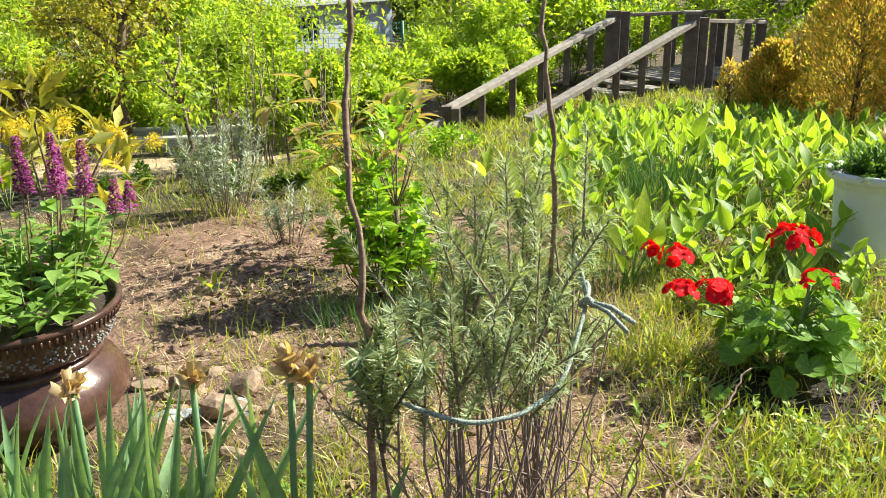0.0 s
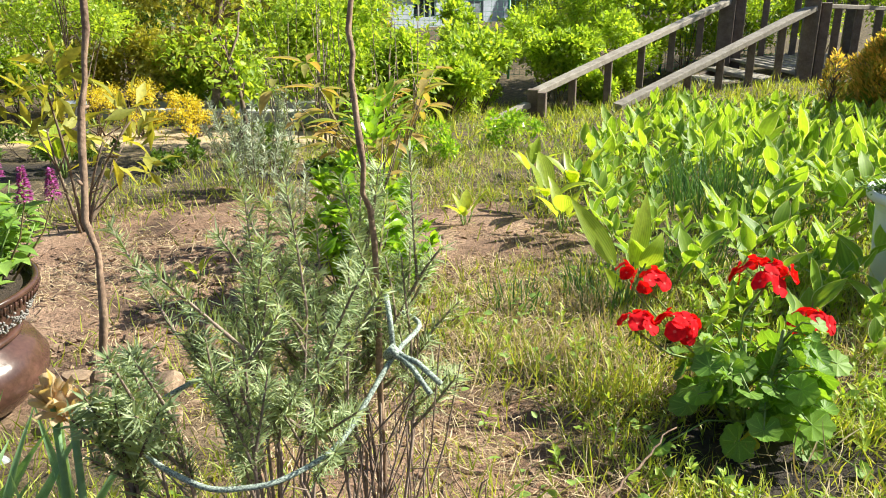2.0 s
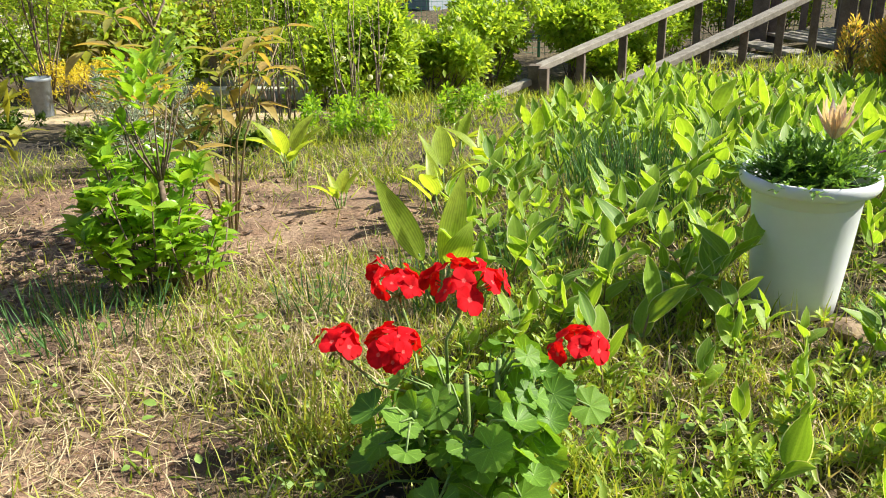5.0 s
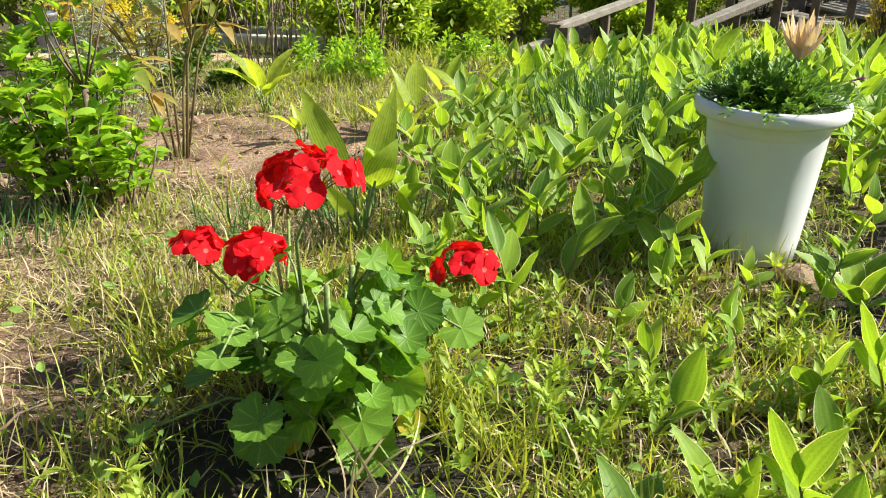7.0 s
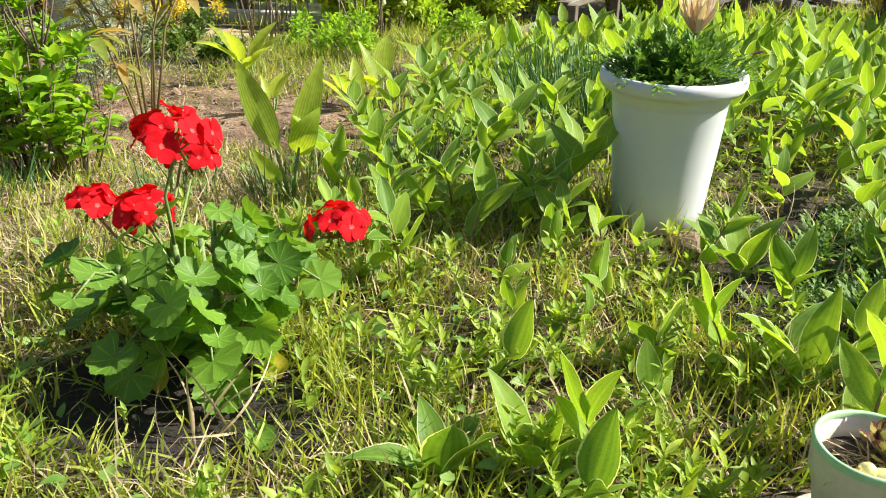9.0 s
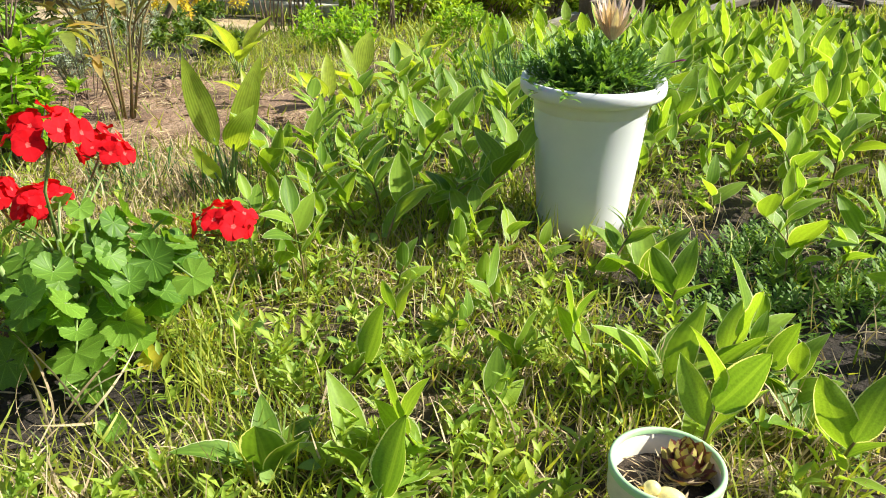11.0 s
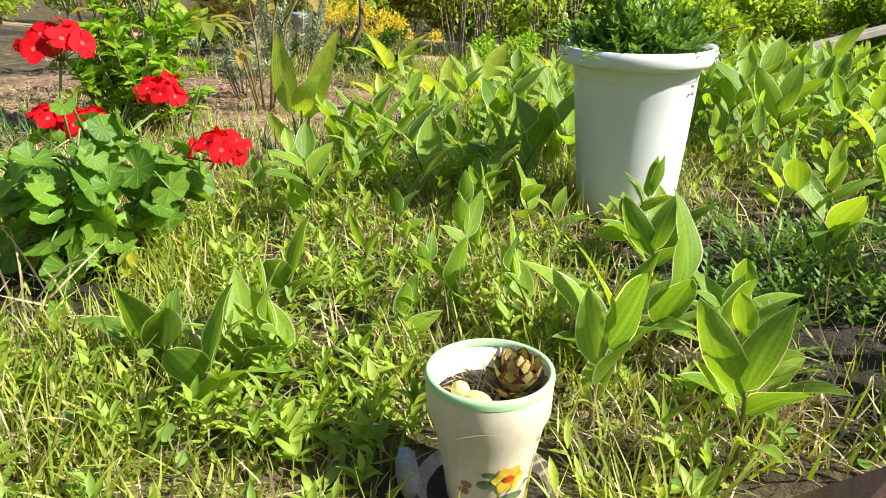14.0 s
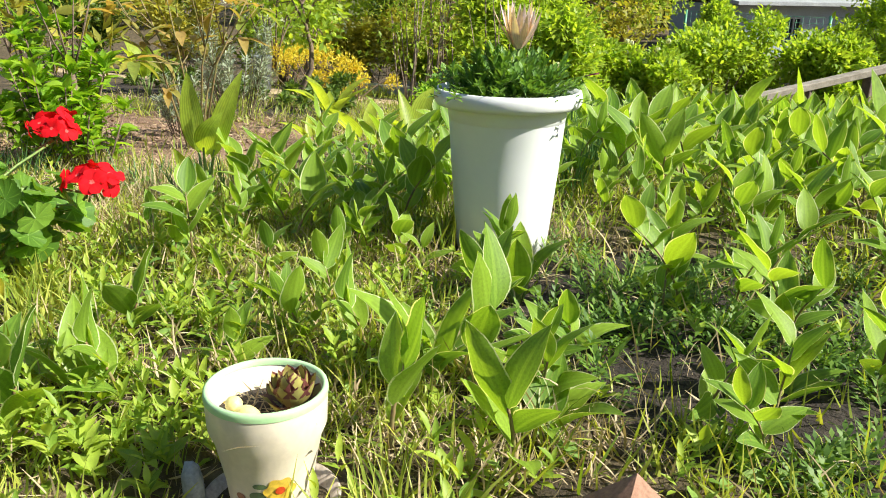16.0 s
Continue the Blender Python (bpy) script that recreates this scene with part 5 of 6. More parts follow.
# ---- earthenware jar, bowl and salvia ----
def build_jar():
    x, y = -1.725, 1.53
    ob = thing("earthenware_jar", on(x, y, -0.01), "dark brown glazed earthenware jar standing on the soil", "jar")
    g = Geo()
    lathe(g, [(q, h * 0.78) for q, h in ((0, 0.0), (0.17, 0.0), (0.18, 0.01), (0.25, 0.08), (0.31, 0.17), (0.315, 0.23), (0.28, 0.31), (0.235, 0.345), (0.23, 0.36), (0.245, 0.37), (0.243, 0.385), (0.225, 0.388), (0.215, 0.36), (0.2, 0.33), (0, 0.33))], 56)
    part("body", g, M_GLAZE, ob)
    g = Geo()
    lathe(g, [(0.236, 0.276), (0.249, 0.283), (0.252, 0.291), (0.247, 0.300), (0.236, 0.303)], 56)
    part("rim", g, M_GLAZE, ob)
    bw = thing("earthenware_bowl", on(x, y, 0.268), "wide dark glazed bowl with a carved band, on the jar", "bowl")
    g = Geo()
    lathe(g, [(0, 0.0), (0.20, 0.0), (0.22, 0.01), (0.275, 0.06), (0.305, 0.12), (0.315, 0.165), (0.328, 0.172), (0.33, 0.186), (0.318, 0.19), (0.306, 0.184), (0.295, 0.12), (0, 0.11)], 64)
    body = part("body", g, M_GLAZE, bw)
    r = np.random.default_rng(5)
    g = Geo()
    for k in range(90):
        a = 6.283 * k / 90
        tube(g, [(0.3265 * math.cos(a), 0.3265 * math.sin(a), 0.166), (0.316 * math.cos(a), 0.316 * math.sin(a), 0.138)], [0.005, 0.004], 5)
    part("fluting", g, M_GLAZE, body, "short flutes under the rim")
    g = Geo()
    for k in range(520):
        a, h = r.uniform(0, 6.283), r.uniform(0.062, 0.128)
        q = float(np.interp(h, [0.06, 0.12, 0.165], [0.275, 0.305, 0.315])) + 0.001
        tube(g, [((q - 0.003) * math.cos(a), (q - 0.003) * math.sin(a), h), ((q + 0.004) * math.cos(a), (q + 0.004) * math.sin(a), h)], [0.006, 0.003], 5)
    part("carved_band", g, M_CARVED, body, "rough pale carved band")
    g = Geo()
    lathe(g, [(0, 0.165), (0.15, 0.162), (0.302, 0.155)], 30)
    part("soil", g, M_POTSOIL, bw)
    # the plant in the bowl
    pl = thing("salvia", on(x, y, 0.428), "leafy salvia with upright purple flower spikes", "plant")
    r = np.random.default_rng(12)
    sg, lg = Geo(), Geo()
    for i in range(44):
        az, q = r.uniform(0, 6.28), 0.26 * math.sqrt(r.random())
        b0 = np.array([q * math.cos(az), q * math.sin(az), 0])
        h = r.uniform(0.12, 0.34)
        t = b0 + np.array([0.45 * q * math.cos(az) + r.normal(0, 0.03), 0.45 * q * math.sin(az) + r.normal(0, 0.03), h])
        tube(sg, [b0, (b0 + t) / 2 + r.normal(0, 0.01, 3), t], [0.004, 0.003, 0.002], 5)
        m = 15
        u = r.uniform(0.15, 1, m)
        p = b0 + (t - b0) * u[:, None]
        a2 = r.uniform(0, 6.28, m)
        ln = r.uniform(0.05, 0.10, m)
        leaves(lg, p + way(a2, 0.2 + 0 * a2) * 0.02, way(a2, r.uniform(-0.2, 0.7, m)), (0, 0, 1), ln, ln * 0.62, k=4, shape="ovate", bend=r.uniform(0.2, 0.9, m), fold=0.2, wave=0.12)
    part("stem", sg, M_STEM, pl)
    part("foliage", lg, M_SALVIA, pl)
    for dx, dy, h0, ln in ((0.14, 0.12, 0.36, 0.20), (0.24, 0.12, 0.37, 0.17), (0.05, 0.08, 0.38, 0.18), (0.32, 0.14, 0.30, 0.11), (-0.06, 0.10, 0.40, 0.19), (-0.02, 0.2, 0.34, 0.12), (0.28, 0.3, 0.26, 0.10), (-0.14, 0.02, 0.42, 0.18), (0.09, 0.22, 0.36, 0.14)):
        g = Geo()
        tube(g, [(dx * 0.6, dy * 0.6, 0), (dx * 0.9, dy * 0.9, h0 * 0.6), (dx, dy, h0), (dx + 0.01, dy, h0 + ln)], [0.004, 0.003, 0.0025, 0.0015], 5)
        st = part("flower_stalk", g, M_REDSTEM, pl)
        g = Geo()
        m = int(520 * ln / 0.2)
        u = r.random(m)
        a2 = r.uniform(0, 6.28, m)
        p = np.stack([dx + 0.01 * u, dy + 0 * u, h0 + ln * u], 1) + way(a2, 0 * a2) * (0.014 * (1.1 - 0.8 * u))[:, None]
        leaves(g, p, way(a2, r.uniform(-0.3, 0.9, m)), (0, 0, 1), 0.016 * (1.2 - 0.6 * u), 0.010, k=2, shape="petal", bend=0.5)
        part("flower_spike", g, M_PURPLE, st, "dense purple flower spike")


build_jar()


# ---- iris clump with withered blooms ----
def build_iris():
    r = np.random.default_rng(14)
    ob = thing("iris_clump", on(-0.95, 0.78, -0.02), "clump of blue-green sword leaves with withered blooms", "iris")
    g = Geo()
    n = 62
    px = np.concatenate([r.uniform(-0.5, 0.12, 52), r.uniform(0.05, 0.5, 10)])
    py = r.normal(0, 0.06, n)
    d = unit(np.stack([0.28 * r.normal(size=n) + 0.15 * px, 0.2 * r.normal(size=n), np.ones(n)], 1))
    for i in range(n):
        g = Geo()
        leaves(g, (px[i], py[i], 0), d[i], (0.3 * r.normal(), -1, 0.1), r.uniform(0.34, 0.60), r.uniform(0.028, 0.048), k=8, shape="blade", bend=r.uniform(0.0, 0.9), fold=0.25)
        part("blade", g, M_IRIS, ob)
    for x, h, dx in ((-0.10, 0.56, 0.01), (0.18, 0.60, 0.02), (0.40, 0.64, 0.04), (0.44, 0.62, 0.05)):
        g = Geo()
        tube(g, [(x - dx, 0, 0), (x - dx * 0.4, 0, h * 0.5), (x, 0, h - 0.02)], [0.009, 0.008, 0.007], 7)
        st = part("flower_stalk", g, M_IRIS, ob)
        g = Geo()
        m = 22
        leaves(g, np.array([x, 0, h - 0.03]) + r.normal(0, 0.006, (m, 3)), unit(r.normal(size=(m, 3)) * (0.35, 0.35, 0.3) + (0, 0, 0.9)), unit(r.normal(size=(m, 3))), r.uniform(0.035, 0.07, m), r.uniform(0.014, 0.026, m), k=5, shape="petal", bend=r.uniform(-1.5, 2.2, m), fold=0.5, wave=0.6)
        part("withered_bloom", g, M_DEAD, st, "withered papery brown bloom")


build_iris()


# ---- tied rosemary, sticks and rope ----
def sprig(g, sg, p0, p1, r, needle=0.030, step=0.0065, wide=0.0042, tuft=1.0, bare=0.0):
    """A twig with needles all round it."""
    p0, p1 = np.asarray(p0, float), np.asarray(p1, float)
    ln = np.linalg.norm(p1 - p0)
    mid = (p0 + p1) / 2 + r.normal(0, 0.03 * ln, 3)
    us = np.linspace(0, 1, 6)
    q = np.stack([(1 - u) ** 2 * p0 + 2 * u * (1 - u) * mid + u * u * p1 for u in us])
    tube(sg, q, np.linspace(0.004, 0.0018, 6), 4, cap=False)
    n = max(6, int(ln * (1 - bare) / step * 4.6))
    u = bare + (1 - bare) * r.random(n) ** 0.8
    p = np.stack([np.interp(u, us, q[:, c]) for c in range(3)], 1)
    ax = unit((p1 - p0)[None])[0]
    out = unit(np.cross(np.broadcast_to(ax, (n, 3)), r.normal(size=(n, 3))))
    d = unit(out + ax * r.uniform(0.35, 1.1, n)[:, None])
    leaves(g, p, d, unit(np.broadcast_to(ax, (n, 3)) + r.normal(0, 0.3, (n, 3))), needle * r.uniform(0.7, 1.3, n) * tuft, wide * r.uniform(0.8, 1.3, n), k=2, shape="blade", bend=r.uniform(-0.3, 0.6, n), fold=0.1)


def rosemary(x, y, n, h, spread, seed, label, low=0.5):
    r = np.random.default_rng(seed)
    ob = thing("rosemary_bush", on(x, y, -0.02), label, "shrub", "tied rosemary bushes")
    g, sg = Geo(), Geo()
    for i in range(n):
        az, q = r.uniform(0, 6.28), spread * math.sqrt(r.random())
        cx, cy = q * math.cos(az), q * math.sin(az)
        hh = h * r.uniform(0.62, 0.9)
        w = [np.array([cx * 0.35, cy * 0.35, 0]), np.array([cx * 0.8, cy * 0.8, hh * 0.5]) + r.normal(0, 0.035, 3), np.array([cx * 1.05, cy * 1.05, hh * 0.8])]
        tube(sg, w, [0.0042, 0.0034, 0.0024], 5, cap=False)
        for k in range(5):
            f = 0.1 + 0.9 * r.random()
            b0 = w[1] + (w[2] - w[1]) * f
            d = unit(np.array([[cx * 2.2 + r.normal(0, 0.34), cy * 2.2 + r.normal(0, 0.34), 1.0]]))[0]
            sprig(g, sg, b0, b0 + d * r.uniform(0.10, 0.20), r, needle=0.033, wide=0.0036, step=0.0064)
        sprig(g, sg, w[2], w[2] + np.array([cx * 0.5 + r.normal(0, 0.05), cy * 0.5 + r.normal(0, 0.05), h * r.uniform(0.14, 0.24)]), r, needle=0.033, wide=0.0036, step=0.0064)
    for k in range(n + 6):
        a0 = np.array([r.normal(0, spread * 0.35), r.normal(0, spread * 0.3), 0])
        t = np.array([r.normal(0, spread * 0.8), r.normal(0, spread * 0.6), r.uniform(0.35, 0.62) * h])
        tube(sg, [a0, (a0 * 2 + t) / 3 + r.normal(0, 0.03, 3), (a0 + 2 * t) / 3 + r.normal(0, 0.03, 3), t], [0.0034, 0.0028, 0.0022, 0.0014], 4, cap=False)
        for _ in range(2):
            b0 = a0 + (t - a0) * r.uniform(0.3, 0.9)
            tube(sg, [b0, b0 + r.normal(0, 0.05, 3) + (0, 0, 0.05)], [0.0018, 0.0009], 4, cap=False)
    part("foliage", g, M_ROSE, ob)
    part("stem", sg, M_ROSETWIG, ob, "bare grey-brown twigs")


rosemary(-0.19, 0.92, 12, 1.12, 0.20, 15, "upright rosemary bush with grey-green needles, tied with rope")
rosemary(-0.03, 1.10, 12, 1.16, 0.15, 16, "rosemary bush with bare lower twigs, tied with rope")


def loose_branch():
    r = np.random.default_rng(17)
    ob = thing("rosemary_branch", on(-0.36, 0.72, 0.0), "low pale-green side branch of rosemary", "shrub")
    g, sg = Geo(), Geo()
    tube(sg, [(0.05, 0.03, 0), (0.02, 0.02, 0.3), (0, 0, 0.52)], [0.006, 0.005, 0.004], 5)
    for k in range(9):
        b0 = np.array([r.normal(0, 0.03), r.normal(0, 0.03), 0.52 + r.normal(0, 0.04)])
        sprig(g, sg, b0, b0 + np.array([r.normal(0, 0.05), r.normal(0, 0.04), 0.15]), r, needle=0.042, wide=0.0075, step=0.010)
    part("foliage", g, M_ROSE, ob)
    part("stem", sg, M_TWIG, ob)


loose_branch()


def rope():
    rp = thing("rope", (-0.15, 0.85, 0.0), "pale green braided rope tied round the rosemary", "rope")
    o = np.array((-0.15, 0.85, 0.0))
    ring = np.array([(-0.375, 0.755, 0.645), (-0.28, 0.70, 0.625), (-0.16, 0.68, 0.605), (-0.06, 0.72, 0.61), (0.02, 0.81, 0.635), (0.068, 0.973, 0.75), (0.08, 1.12, 0.74), (-0.02, 1.22, 0.72), (-0.2, 1.10, 0.69), (-0.33, 0.92, 0.66), (-0.38, 0.79, 0.648)])
    u, uu = np.linspace(0, 1, len(ring)), np.linspace(0, 1, 60)
    q = np.stack([np.interp(uu, u, ring[:, c]) for c in range(3)], 1)
    for _ in range(3):
        q[1:-1] = 0.5 * q[1:-1] + 0.25 * (q[2:] + q[:-2])
    g = Geo()
    tube(g, q - o, 0.005, 8, cap=False)
    part("loop", g, M_ROPE, rp)
    k0 = np.array((0.068, 0.968, 0.752)) - o
    g = Geo()
    tube(g, [k0 + (-0.014, 0, -0.01), k0 + (0.0, -0.008, 0.008), k0 + (0.014, 0, -0.008)], [0.009, 0.013, 0.009], 8)
    knot = part("knot", g, M_ROPE, rp)
    for e in ((0.10, -0.03, -0.035), (0.085, -0.045, -0.05), (-0.03, 0.05, 0.09)):
        g = Geo()
        t = k0 + np.array(e)
        tube(g, [k0, (k0 + t) / 2 + (0, 0, 0.012), t], 0.0055, 7)
        part("loose_end", g, M_ROPE, knot)


rope()


def stick(name, pts, radii, label, seed, twigs=0):
    r = np.random.default_rng(seed)
    p = np.asarray(pts, float)
    u = np.linspace(0, 1, len(p))
    uu = np.linspace(0, 1, 22)
    q = np.stack([np.interp(uu, u, p[:, c]) for c in range(3)], 1) + r.normal(0, 0.0035, (22, 3))
    base = q[0].copy()
    ob = thing(name, tuple(base), label, "stick", "plant stakes")
    g = Geo()
    rr = np.interp(uu, u, radii)
    stubs = []
    tube(g, q - base, rr * (1 + 0.14 * r.normal(size=22)), 8)
    for i in range(6):
        j = int(r.integers(2, 20))
        d = unit(r.normal(size=(1, 3)))[0]
        gs = Geo()
        tube(gs, [q[j] - base, q[j] - base + d * rr[j] * 2.4], [rr[j] * 0.8, rr[j] * 0.35], 6)
        stubs.append(gs)
    part("shaft", g, M_STICK, ob)
    for gs in stubs:
        part("knob", gs, M_STICK, ob)
    return ob


stick("garden_stake", [on(-0.37, 0.72, -0.05), (-0.375, 0.74, 0.45), (-0.37, 0.75, 0.70), (-0.378, 0.755, 0.86), (-0.398, 0.78, 1.03), (-0.41, 0.82, 1.21), (-0.40, 0.85, 1.33), (-0.40, 0.90, 1.7)], [0.008, 0.008, 0.007, 0.0068, 0.0065, 0.006, 0.0055, 0.005], "crooked brown stick tied to the rosemary", 1)
stick("garden_stake", [on(-0.03, 1.16, -0.05), (-0.03, 1.14, 0.45), (-0.01, 1.10, 0.80), (-0.005, 1.07, 0.98), (-0.016, 1.05, 1.10), (-0.028, 1.068, 1.2), (-0.04, 1.09, 1.3), (-0.035, 1.12, 1.42), (-0.06, 1.2, 1.7)], [0.006, 0.006, 0.006, 0.006, 0.0055, 0.0055, 0.005, 0.005, 0.0045], "crooked brown stick leaning through the rosemary", 2)
stick("fallen_twig", [on(0.30, 1.20, 0.02), on(0.42, 1.36, 0.10), on(0.52, 1.50, 0.17), on(0.60, 1.62, 0.24)], [0.005, 0.004, 0.003, 0.002], "thin bare twig leaning over the grass", 3)
stick("fallen_twig", [on(-0.52, 2.50, 0.01), on(-0.36, 2.60, 0.03), on(-0.20, 2.72, 0.05)], [0.007, 0.006, 0.004], "grey weathered twig lying in the grass", 5)
stick("fallen_twig", [on(-0.72, 1.35, 0.40), (-0.56, 1.1, 0.56), (-0.42, 0.9, 0.66)], [0.004, 0.006, 0.007], "bare side branch of grey wood", 4)
for _i, (_x, _y, _h) in enumerate(((0.14, 0.98, 0.42), (0.18, 1.06, 0.35), (0.08, 1.1, 0.38), (0.24, 1.0, 0.4), (0.3, 1.05, 0.3), (0.2, 0.92, 0.33))):
    stick("dry_stalk", [on(_x, _y, -0.01), on(_x + 0.03, _y, _h * 0.5), on(_x - 0.06 * _i + 0.1, _y + 0.03, _h)], [0.003, 0.0025, 0.0015], "thin dry brown stalk standing in the straw", 10 + _i)


# ---- shrubs in the garden ----
SHRUB_LEAVES = []
for _k in range(4):
    _g = Geo()
    leaves(_g, (0, 0, 0), (1, 0, 0), (0, 0, 1), 1.0, 0.5, k=5, shape="ovate", bend=(0.1, 0.4, 0.7, 0.9)[_k], fold=0.22)
    SHRUB_LEAVES.append(_g.data("shrub_leaf"))
    SHRUB_LEAVES[-1].materials.append(M_SHRUB)


def whorl_shrub(x, y, stems, h, spread, seed, label, leaf=0.06, at=None):
    """A shrub of upright shoots that end in whorls of glossy leaves."""
    r = np.random.default_rng(seed)
    ob = thing("evergreen_shrub", on(x, y, -0.02), label, "shrub")
    sg = Geo()
    for i in range(stems):
        az, q = r.uniform(0, 6.28), spread * math.sqrt(r.random())
        b0 = np.array([0.3 * q * math.cos(az), 0.3 * q * math.sin(az), 0])
        t = np.array([q * math.cos(az), q * math.sin(az), h * r.uniform(0.45, 1.0) * (1 - 0.25 * (q / spread) ** 2)])
        tube(sg, [b0, (b0 + t) / 2 + r.normal(0, 0.015, 3), t], [0.005, 0.004, 0.0025], 5)
        m = 20
        u = np.concatenate([r.uniform(0.4, 0.92, 10), r.uniform(0.93, 1.0, 10)])
        p = b0 + (t - b0) * u[:, None]
        a2 = r.uniform(0, 6.28, m)
        el = np.where(u > 0.92, r.uniform(0.5, 1.2, m), r.uniform(0.0, 0.7, m))
        ln = leaf * r.uniform(0.65, 1.2, m)
        for j in range(m):
            mt = Matrix.Translation(p[j]) @ Matrix.Rotation(a2[j], 4, "Z") @ Matrix.Rotation(-el[j], 4, "Y") @ Matrix.Rotation(r.normal(0, 0.3), 4, "X") @ Matrix.Scale(ln[j], 4)
            part("leaf", SHRUB_LEAVES[int(r.integers(4))], M_SHRUB, ob, m=mt)
    part("stem", sg, M_TWIG, ob)


whorl_shrub(-0.80, 2.92, 34, 0.70, 0.25, 21, "bushy evergreen shrub with glossy bright-green leaf whorls", 0.095)
whorl_shrub(-0.62, 2.98, 14, 0.42, 0.2, 22, "small glossy-leaved evergreen shrub in the grass", 0.08)


def standard_shrub():
    r = np.random.default_rng(23)
    x, y = -0.74, 2.98
    ob = thing("young_shrub", on(x, y, -0.02), "young shrub on a thin grey stem above an evergreen", "shrub")
    g = Geo()
    tube(g, [(0, 0, 0), (0.01, 0, 0.25), (0, 0.01, 0.46)], [0.016, 0.014, 0.012], 7)
    for i in range(8):
        az = i * 0.8
        tube(g, [(0, 0.01, 0.45), (0.06 * math.cos(az), 0.06 * math.sin(az), 0.58), (0.12 * math.cos(az), 0.12 * math.sin(az), 0.76)], [0.006, 0.004, 0.002], 5)
    part("stem", g, M_TWIG, ob)
    g = Geo()
    n = 80
    az, q, z = r.uniform(0, 6.28, n), 0.12 * np.sqrt(r.random(n)), r.uniform(0.72, 0.94, n)
    el = r.uniform(0.2, 1.2, n)
    ln = r.uniform(0.05, 0.10, n)
    leaves(g, np.stack([q * np.cos(az), q * np.sin(az), z], 1), way(az, el), (0, 0, 1.0), ln, ln * 0.5, k=4, shape="ovate", bend=r.uniform(0, 0.8, n))
    part("foliage", g, M_SHRUB, ob)


standard_shrub()


def bronze_tree():
    r = np.random.default_rng(24)
    ob = thing("bronze_shrub", on(-0.98, 3.68, -0.02), "open shrub with long bronze and green drooping leaves", "shrub")
    sg, g = Geo(), Geo()
    ends = []
    for i in range(7):
        az = i * 0.9 + r.normal(0, 0.2)
        q, h = r.uniform(0.12, 0.46), r.uniform(0.72, 1.12)
        t = np.array([q * math.cos(az), q * math.sin(az), h])
        pts = [np.array([0.03 * math.cos(az), 0.03 * math.sin(az), 0]), t * (0.35, 0.35, 0.5), t]
        tube(sg, pts, [0.007, 0.005, 0.0025], 6)
        ends.append(t)
        for k in range(3):
            e = t * (0.7, 0.7, 0.8) + r.normal(0, 0.12, 3)
            tube(sg, [t * (0.45, 0.45, 0.6), e], [0.004, 0.002], 5)
            ends.append(e)
    for t in ends:
        n = 5
        az = r.uniform(0, 6.28, n)
        el = r.uniform(-0.5, 0.7, n)
        ln = r.uniform(0.09, 0.19, n)
        leaves(g, t + way(az, el) * 0.02, way(az, el), (0, 0, 1), ln, ln * 0.36, k=5, shape="ovate", bend=r.uniform(0.1, 1.0, n), fold=0.2)
    part("stem", sg, M_REDSTEM, ob, "reddish brown stems")
    part("foliage", g, M_BRONZE, ob)


bronze_tree()
bush("olive_shrub", -2.85, 3.55, 1.28, 0.42, 120, 0.18, M_BUSH_OLIVE, "tall open shrub with long yellow-green leaves", seed=25, aspect=0.34, stems=6)


def needle_bush(name, x, y, n, h, spread, seed, label, mat):
    r = np.random.default_rng(seed)
    ob = thing(name, on(x, y, -0.02), label, "shrub")
    g, sg = Geo(), Geo()
    for i in range(n):
        az, q = r.uniform(0, 6.28), spread * math.sqrt(r.random())
        b0 = np.array([0.4 * q * math.cos(az), 0.4 * q * math.sin(az), 0.0])
        t = np.array([q * math.cos(az), q * math.sin(az), h * r.uniform(0.5, 1.0)])
        sprig(g, sg, b0, t, r, needle=0.055, wide=0.008, step=0.016, bare=0.35)
    part("foliage", g, mat, ob)
    part("stem", sg, M_TWIG, ob)


needle_bush("lavender_bush", -2.35, 4.75, 30, 0.75, 0.34, 26, "silver-grey lavender bush at the soil's edge", M_SILVER)
needle_bush("lavender_bush", -1.62, 3.95, 12, 0.42, 0.16, 27, "small grey-green lavender plant in the soil", M_SILVER)


def brush_stems():
    """A stand of thin bare stems with some leaves."""
    for k, (x, y, n) in enumerate(((-2.9, 7.4, 13), (-2.3, 7.8, 11), (-3.5, 7.7, 10))):
        r = np.random.default_rng(400 + k)
        ob = thing("thicket", on(x, y, -0.02), "stand of thin brown bare stems with few leaves", "shrub", "thickets")
        for i in range(n):
            g = Geo()
            b0 = np.array([r.normal(0, 0.16), r.normal(0, 0.14), 0])
            t = b0 + np.array([r.normal(0, 0.14), r.normal(0, 0.12), r.uniform(0.8, 1.7)])
            tube(g, [b0, (b0 + t) / 2 + r.normal(0, 0.03, 3), t], [0.009, 0.007, 0.003], 5)
            part("stem", g, M_ROSETWIG, ob)
        g = Geo()
        m = 900
        p = np.stack([r.normal(0, 0.34, m), r.normal(0, 0.28, m), 0.35 + 1.5 * r.random(m) ** 0.7], 1)
        ln = r.uniform(0.05, 0.1, m)
        leaves(g, p, unit(r.normal(size=(m, 3)) + (0, 0, 0.3)), (0, 0, 1), ln, ln * 0.45, k=2, shape="lance", bend=0.4)
        part("foliage", g, M_BUSH, ob)


brush_stems()

